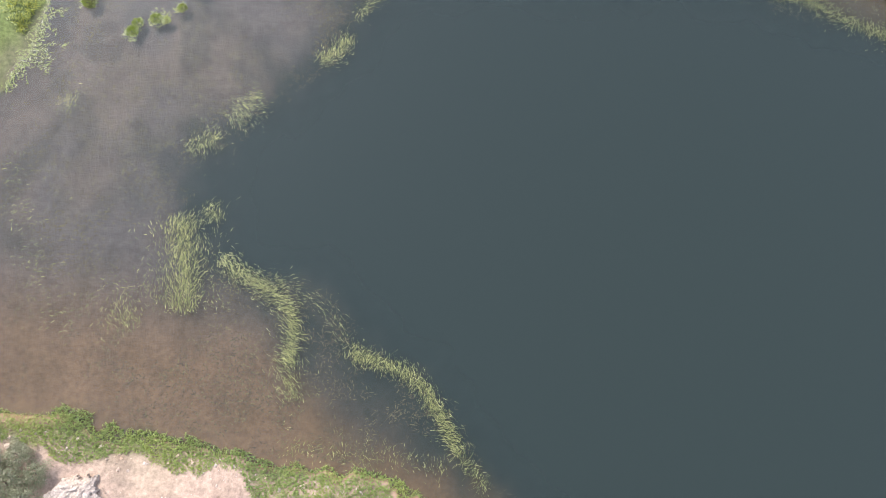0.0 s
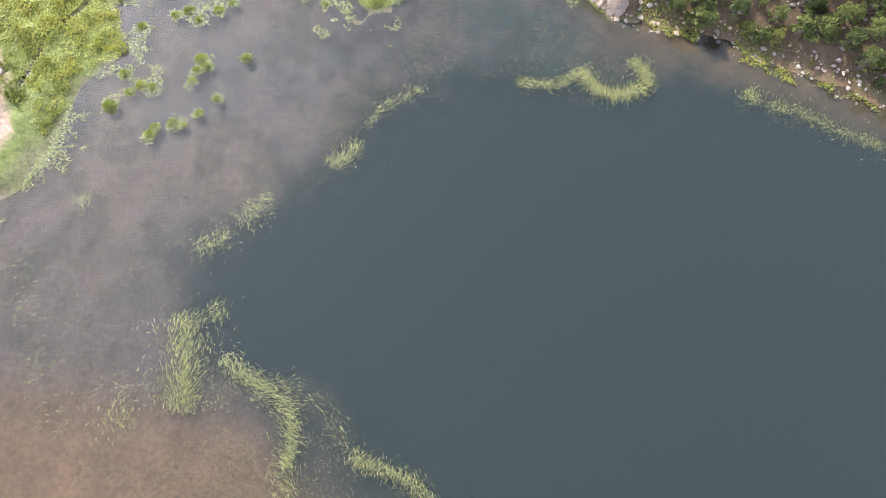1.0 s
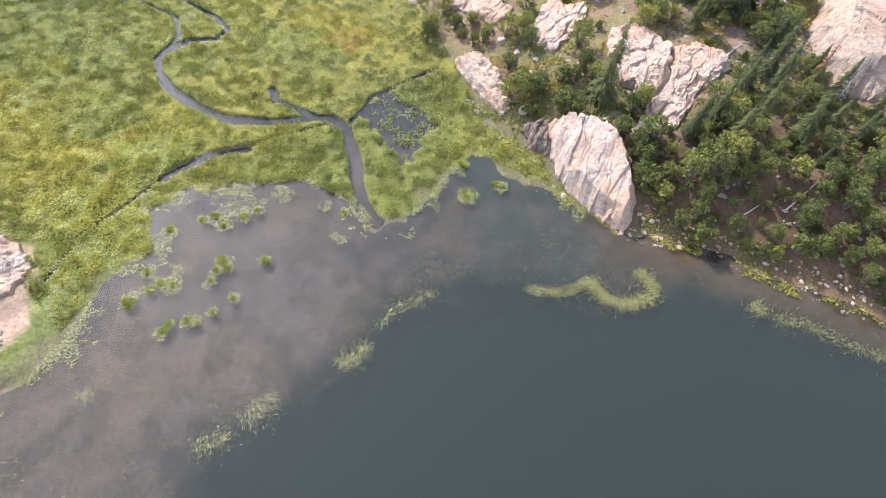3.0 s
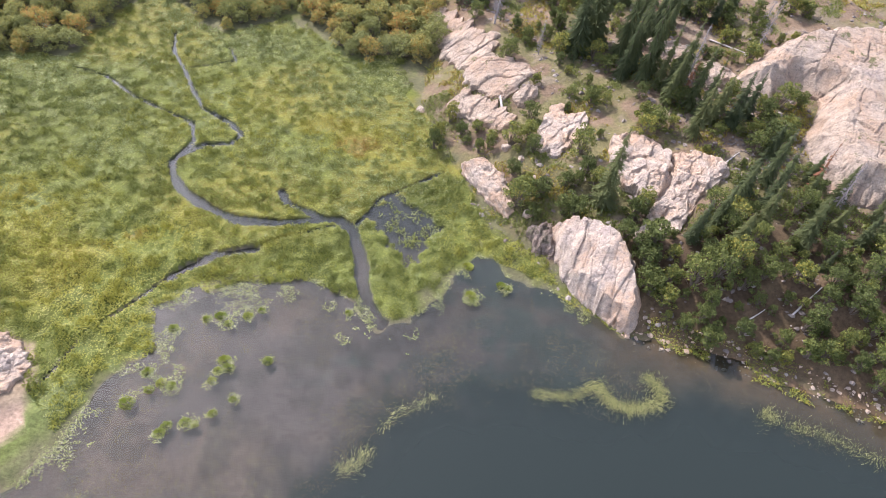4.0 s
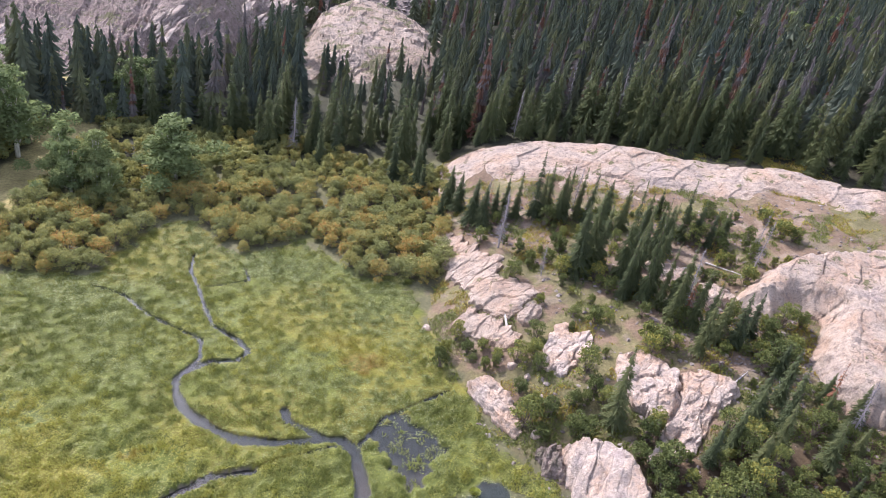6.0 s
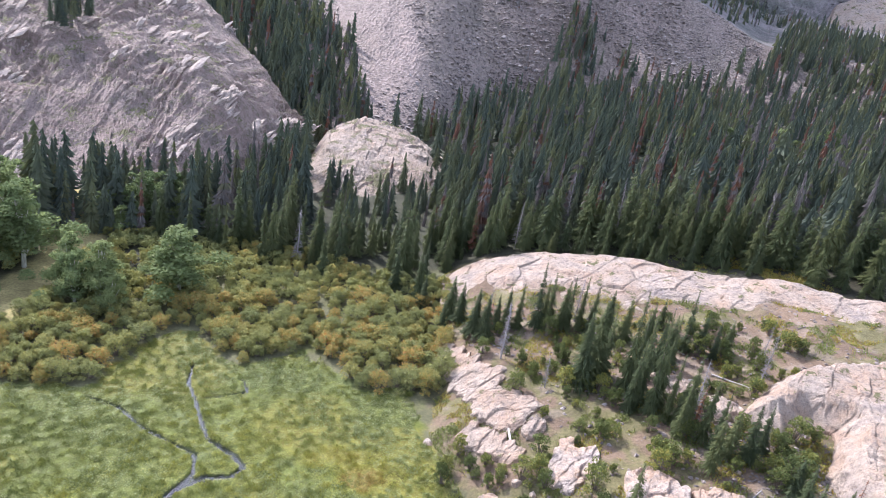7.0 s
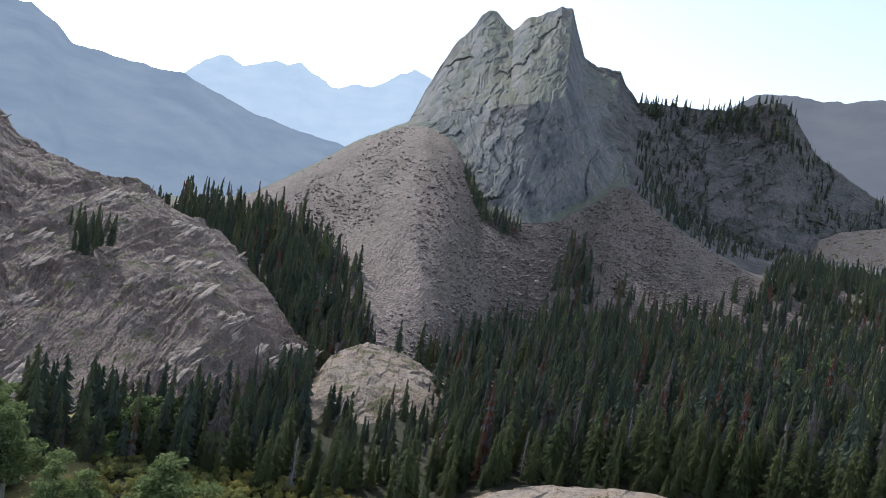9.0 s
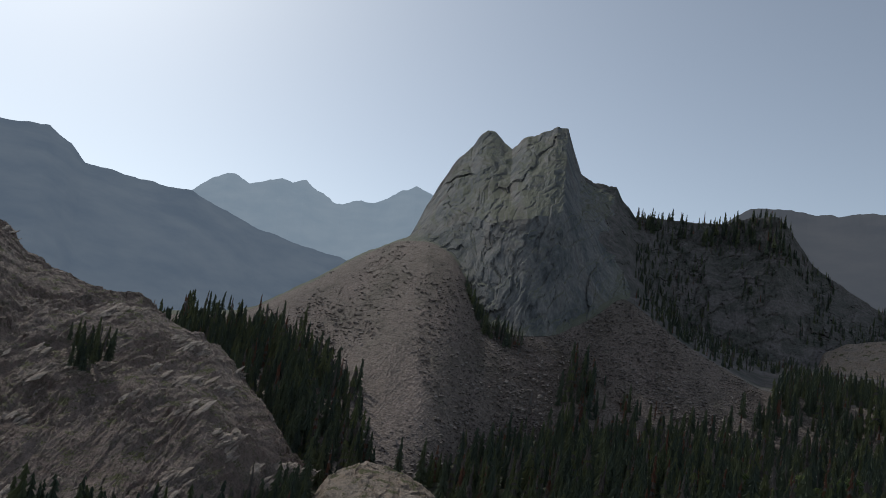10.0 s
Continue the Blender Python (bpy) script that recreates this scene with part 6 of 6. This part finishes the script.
# ---------- loose stones ----------
def stones(name, places, mat, label, seed, heading=None, stretch=(1, 1, 0.75), climb=0.0):
    """Angular stones as one mesh: squashed, skewed octahedra cut blunt."""
    r = np.random.RandomState(seed)
    base = np.array([(1, 0, 0), (-1, 0, 0), (0, 1, 0), (0, -1, 0), (0, 0, 1), (0, 0, -1), (0.6, 0.6, 0.5), (-0.6, 0.6, 0.5), (-0.6, -0.6, 0.5), (0.6, -0.6, 0.5)])
    faces = np.array([(0, 6, 9), (0, 2, 6), (2, 7, 6), (2, 1, 7), (1, 8, 7), (1, 3, 8), (3, 9, 8), (3, 0, 9), (4, 9, 6), (4, 6, 7), (4, 7, 8), (4, 8, 9), (0, 5, 2), (2, 5, 1), (1, 5, 3), (3, 5, 0)])
    n = len(places)
    P = np.array(places)
    jit = base[None] * r.uniform(0.65, 1.25, (n, len(base), 1)) * np.array([1, 1, 1]) * (r.uniform(0.6, 1.3, (n, 1, 3)))
    a = r.uniform(0, 6.28, n) if heading is None else heading + r.normal(0, 0.2, n)
    c, s = np.cos(a)[:, None], np.sin(a)[:, None]
    jit = jit * np.array(stretch)
    jit[..., 2] += climb * jit[..., 0]
    x, y, z = jit[..., 0] * c - jit[..., 1] * s, jit[..., 0] * s + jit[..., 1] * c, jit[..., 2]
    V = np.stack([x, y, z], -1) * P[:, 3][:, None, None] + P[:, None, :3]
    F = (faces[None] + (np.arange(n) * len(base))[:, None, None]).reshape(-1, 3)
    return tagged(shape(name, V.reshape(-1, 3), F, mat), label, "stones", kind="stuff")


sr = np.random.RandomState(91)
bb, kk = sr.uniform(-14, 24, 22000), sr.rand(22000) ** 1.2
(r0, _), (r1, _) = loft_rows([SCREE_FOOT, CLIFF_FOOT], bb)
rr = r0 + (r1 - r0) * kk
clear = forest_chance(bb, rr) < 0.9
bb, kk, rr = bb[clear], kk[clear], rr[clear]
x, y, _ = polar(bb, rr, 0)
pts = np.stack([x, y, height_on([SCREE_FOOT, CLIFF_FOOT], bb, rr), 0.3 + 1.3 * sr.rand(len(bb)) ** 5 + 0.2 * (1 - kk)], -1)
stones("scree_boulders", pts, LOOSE_STONE, "grey-brown boulders strewn over a scree slope", 92)
pick = sr.choice(len(hv), 60000)
pick = pick[(hv[pick, 2] > 4) & (hv[pick, 1] > 0)]
hx, hy, hz = hv[pick].T
hb, hr = np.degrees(np.arctan2(hx, hy)), np.hypot(hx, hy)
crop = ridged(hb * 5.5, hr, 30, 141, 3) + 0.4 * fractal(hb * 5.5, hr, 9, 145, 2)
pick = (crop > 0.68 + 0.35 * sr.rand(len(crop))) & (hr < 440)
hx, hy, hz, hb, hr = hx[pick][:11000], hy[pick][:11000], hz[pick][:11000], hb[pick][:11000], hr[pick][:11000]
tang = np.radians(-hb) + math.atan2(0.75, 0.55)
stones("hill_ledges", np.stack([hx, hy, hz - 0.05, 0.3 + 1.25 * sr.rand(len(hx)) ** 4], -1), LEDGE_ROCK, "pale rock ledges across a grey hillside", 94, tang, (3.4, 1.1, 0.7), 0.42)
x, y = sr.uniform(9, 75, 30000), sr.uniform(36, 128, 30000)
f, sd = to_line(x, y, SLOPE_FOOT)
talus = (x > 40) & (x < 56) & (y > 66) & (y < 88)
ok = ((sd > 0) | (f < 1.0)) & (sr.rand(len(x)) < np.where(talus, 0.8, 0.16))
x, y = x[ok], y[ok]
pts = np.stack([x, y, ground_height(x, y), 0.06 + 0.38 * sr.rand(len(x)) ** 3], -1)
stones("slope_stones", pts, LOOSE_STONE, "loose pale stones on the rocky slope", 93)


# ---------- fallen wood and shore stones ----------
def log(a, c, thick, name, label):
    """A fallen trunk from a to c on the ground, with two broken stubs."""
    (ax, ay), (bx, by) = a, c
    n = 9
    P = [(ax + (bx - ax) * k / (n - 1), ay + (by - ay) * k / (n - 1)) for k in range(n)]
    z0, z1 = ground_z(ax, ay), ground_z(bx, by)
    ang = math.atan2(by - ay, bx - ax)
    V, F = [], []
    for k, (x, y) in enumerate(P):
        q = thick * (1 - 0.6 * k / n)
        zc = max(z0 + (z1 - z0) * k / (n - 1), ground_z(x, y)) + q * 0.8
        for s in range(7):
            t = 2 * math.pi * s / 7
            V.append((x - math.sin(ang) * q * math.cos(t), y + math.cos(ang) * q * math.cos(t), zc + q * math.sin(t)))
    for k in range(n - 1):
        for s in range(7):
            F.append((k * 7 + s, k * 7 + (s + 1) % 7, (k + 1) * 7 + (s + 1) % 7, (k + 1) * 7 + s))
    F += [tuple(range(6, -1, -1)), tuple((n - 1) * 7 + s for s in range(7))]
    return tagged(shape(name, V, F, GREY_WOOD), label, "log")


LOG = "bleached fallen tree trunk on the rocky slope"
for a, c, th in (((13.8, 84.3), (14.1, 77.5), 0.2), ((35.5, 99.5), (42.5, 103.0), 0.14), ((47.0, 98.5), (51.0, 93.5), 0.15), ((45.5, 66.5), (47.5, 71.0), 0.13), ((50.5, 93.0), (53.5, 96.0), 0.16),
                 ((40.5, 69.0), (43.5, 71.5), 0.12), ((37.0, 46.5), (40.5, 48.5), 0.12), ((52.5, 41.5), (53.5, 44.5), 0.22), ((43.0, 47.5), (46.5, 50.0), 0.12), ((-63.0, 121.0), (-60.5, 117.5), 0.12)):
    log(a, c, th, "fallen_log", LOG)
x, y = sr.uniform(25, 66, 5200), sr.uniform(26, 50, 5200)
ok = to_line(x, y, SLOPE_FOOT)[0] < 1.6
x, y = x[ok], y[ok]
pts = np.stack([x, y, ground_height(x, y), 0.05 + 0.33 * sr.rand(len(x)) ** 5], -1)
stones("shore_stones", pts, SHORE_ROCK, "pale stones along the lake shore", 95)
x, y = sr.uniform(-34, 10, 2600), sr.uniform(-14, 0, 2600)
lk = inside(x, y, LAKE)
ok = (lk > -7) & (lk < -0.6) & (sr.rand(len(x)) < np.where(lk > -2.4, 1.0, 0.25))
x, y = x[ok], y[ok]
pts = np.stack([x, y, ground_height(x, y), 0.04 + 0.18 * sr.rand(len(x)) ** 4], -1)
stones("beach_stones", pts, SHORE_ROCK, "small pale stones on a sandy bank", 96)
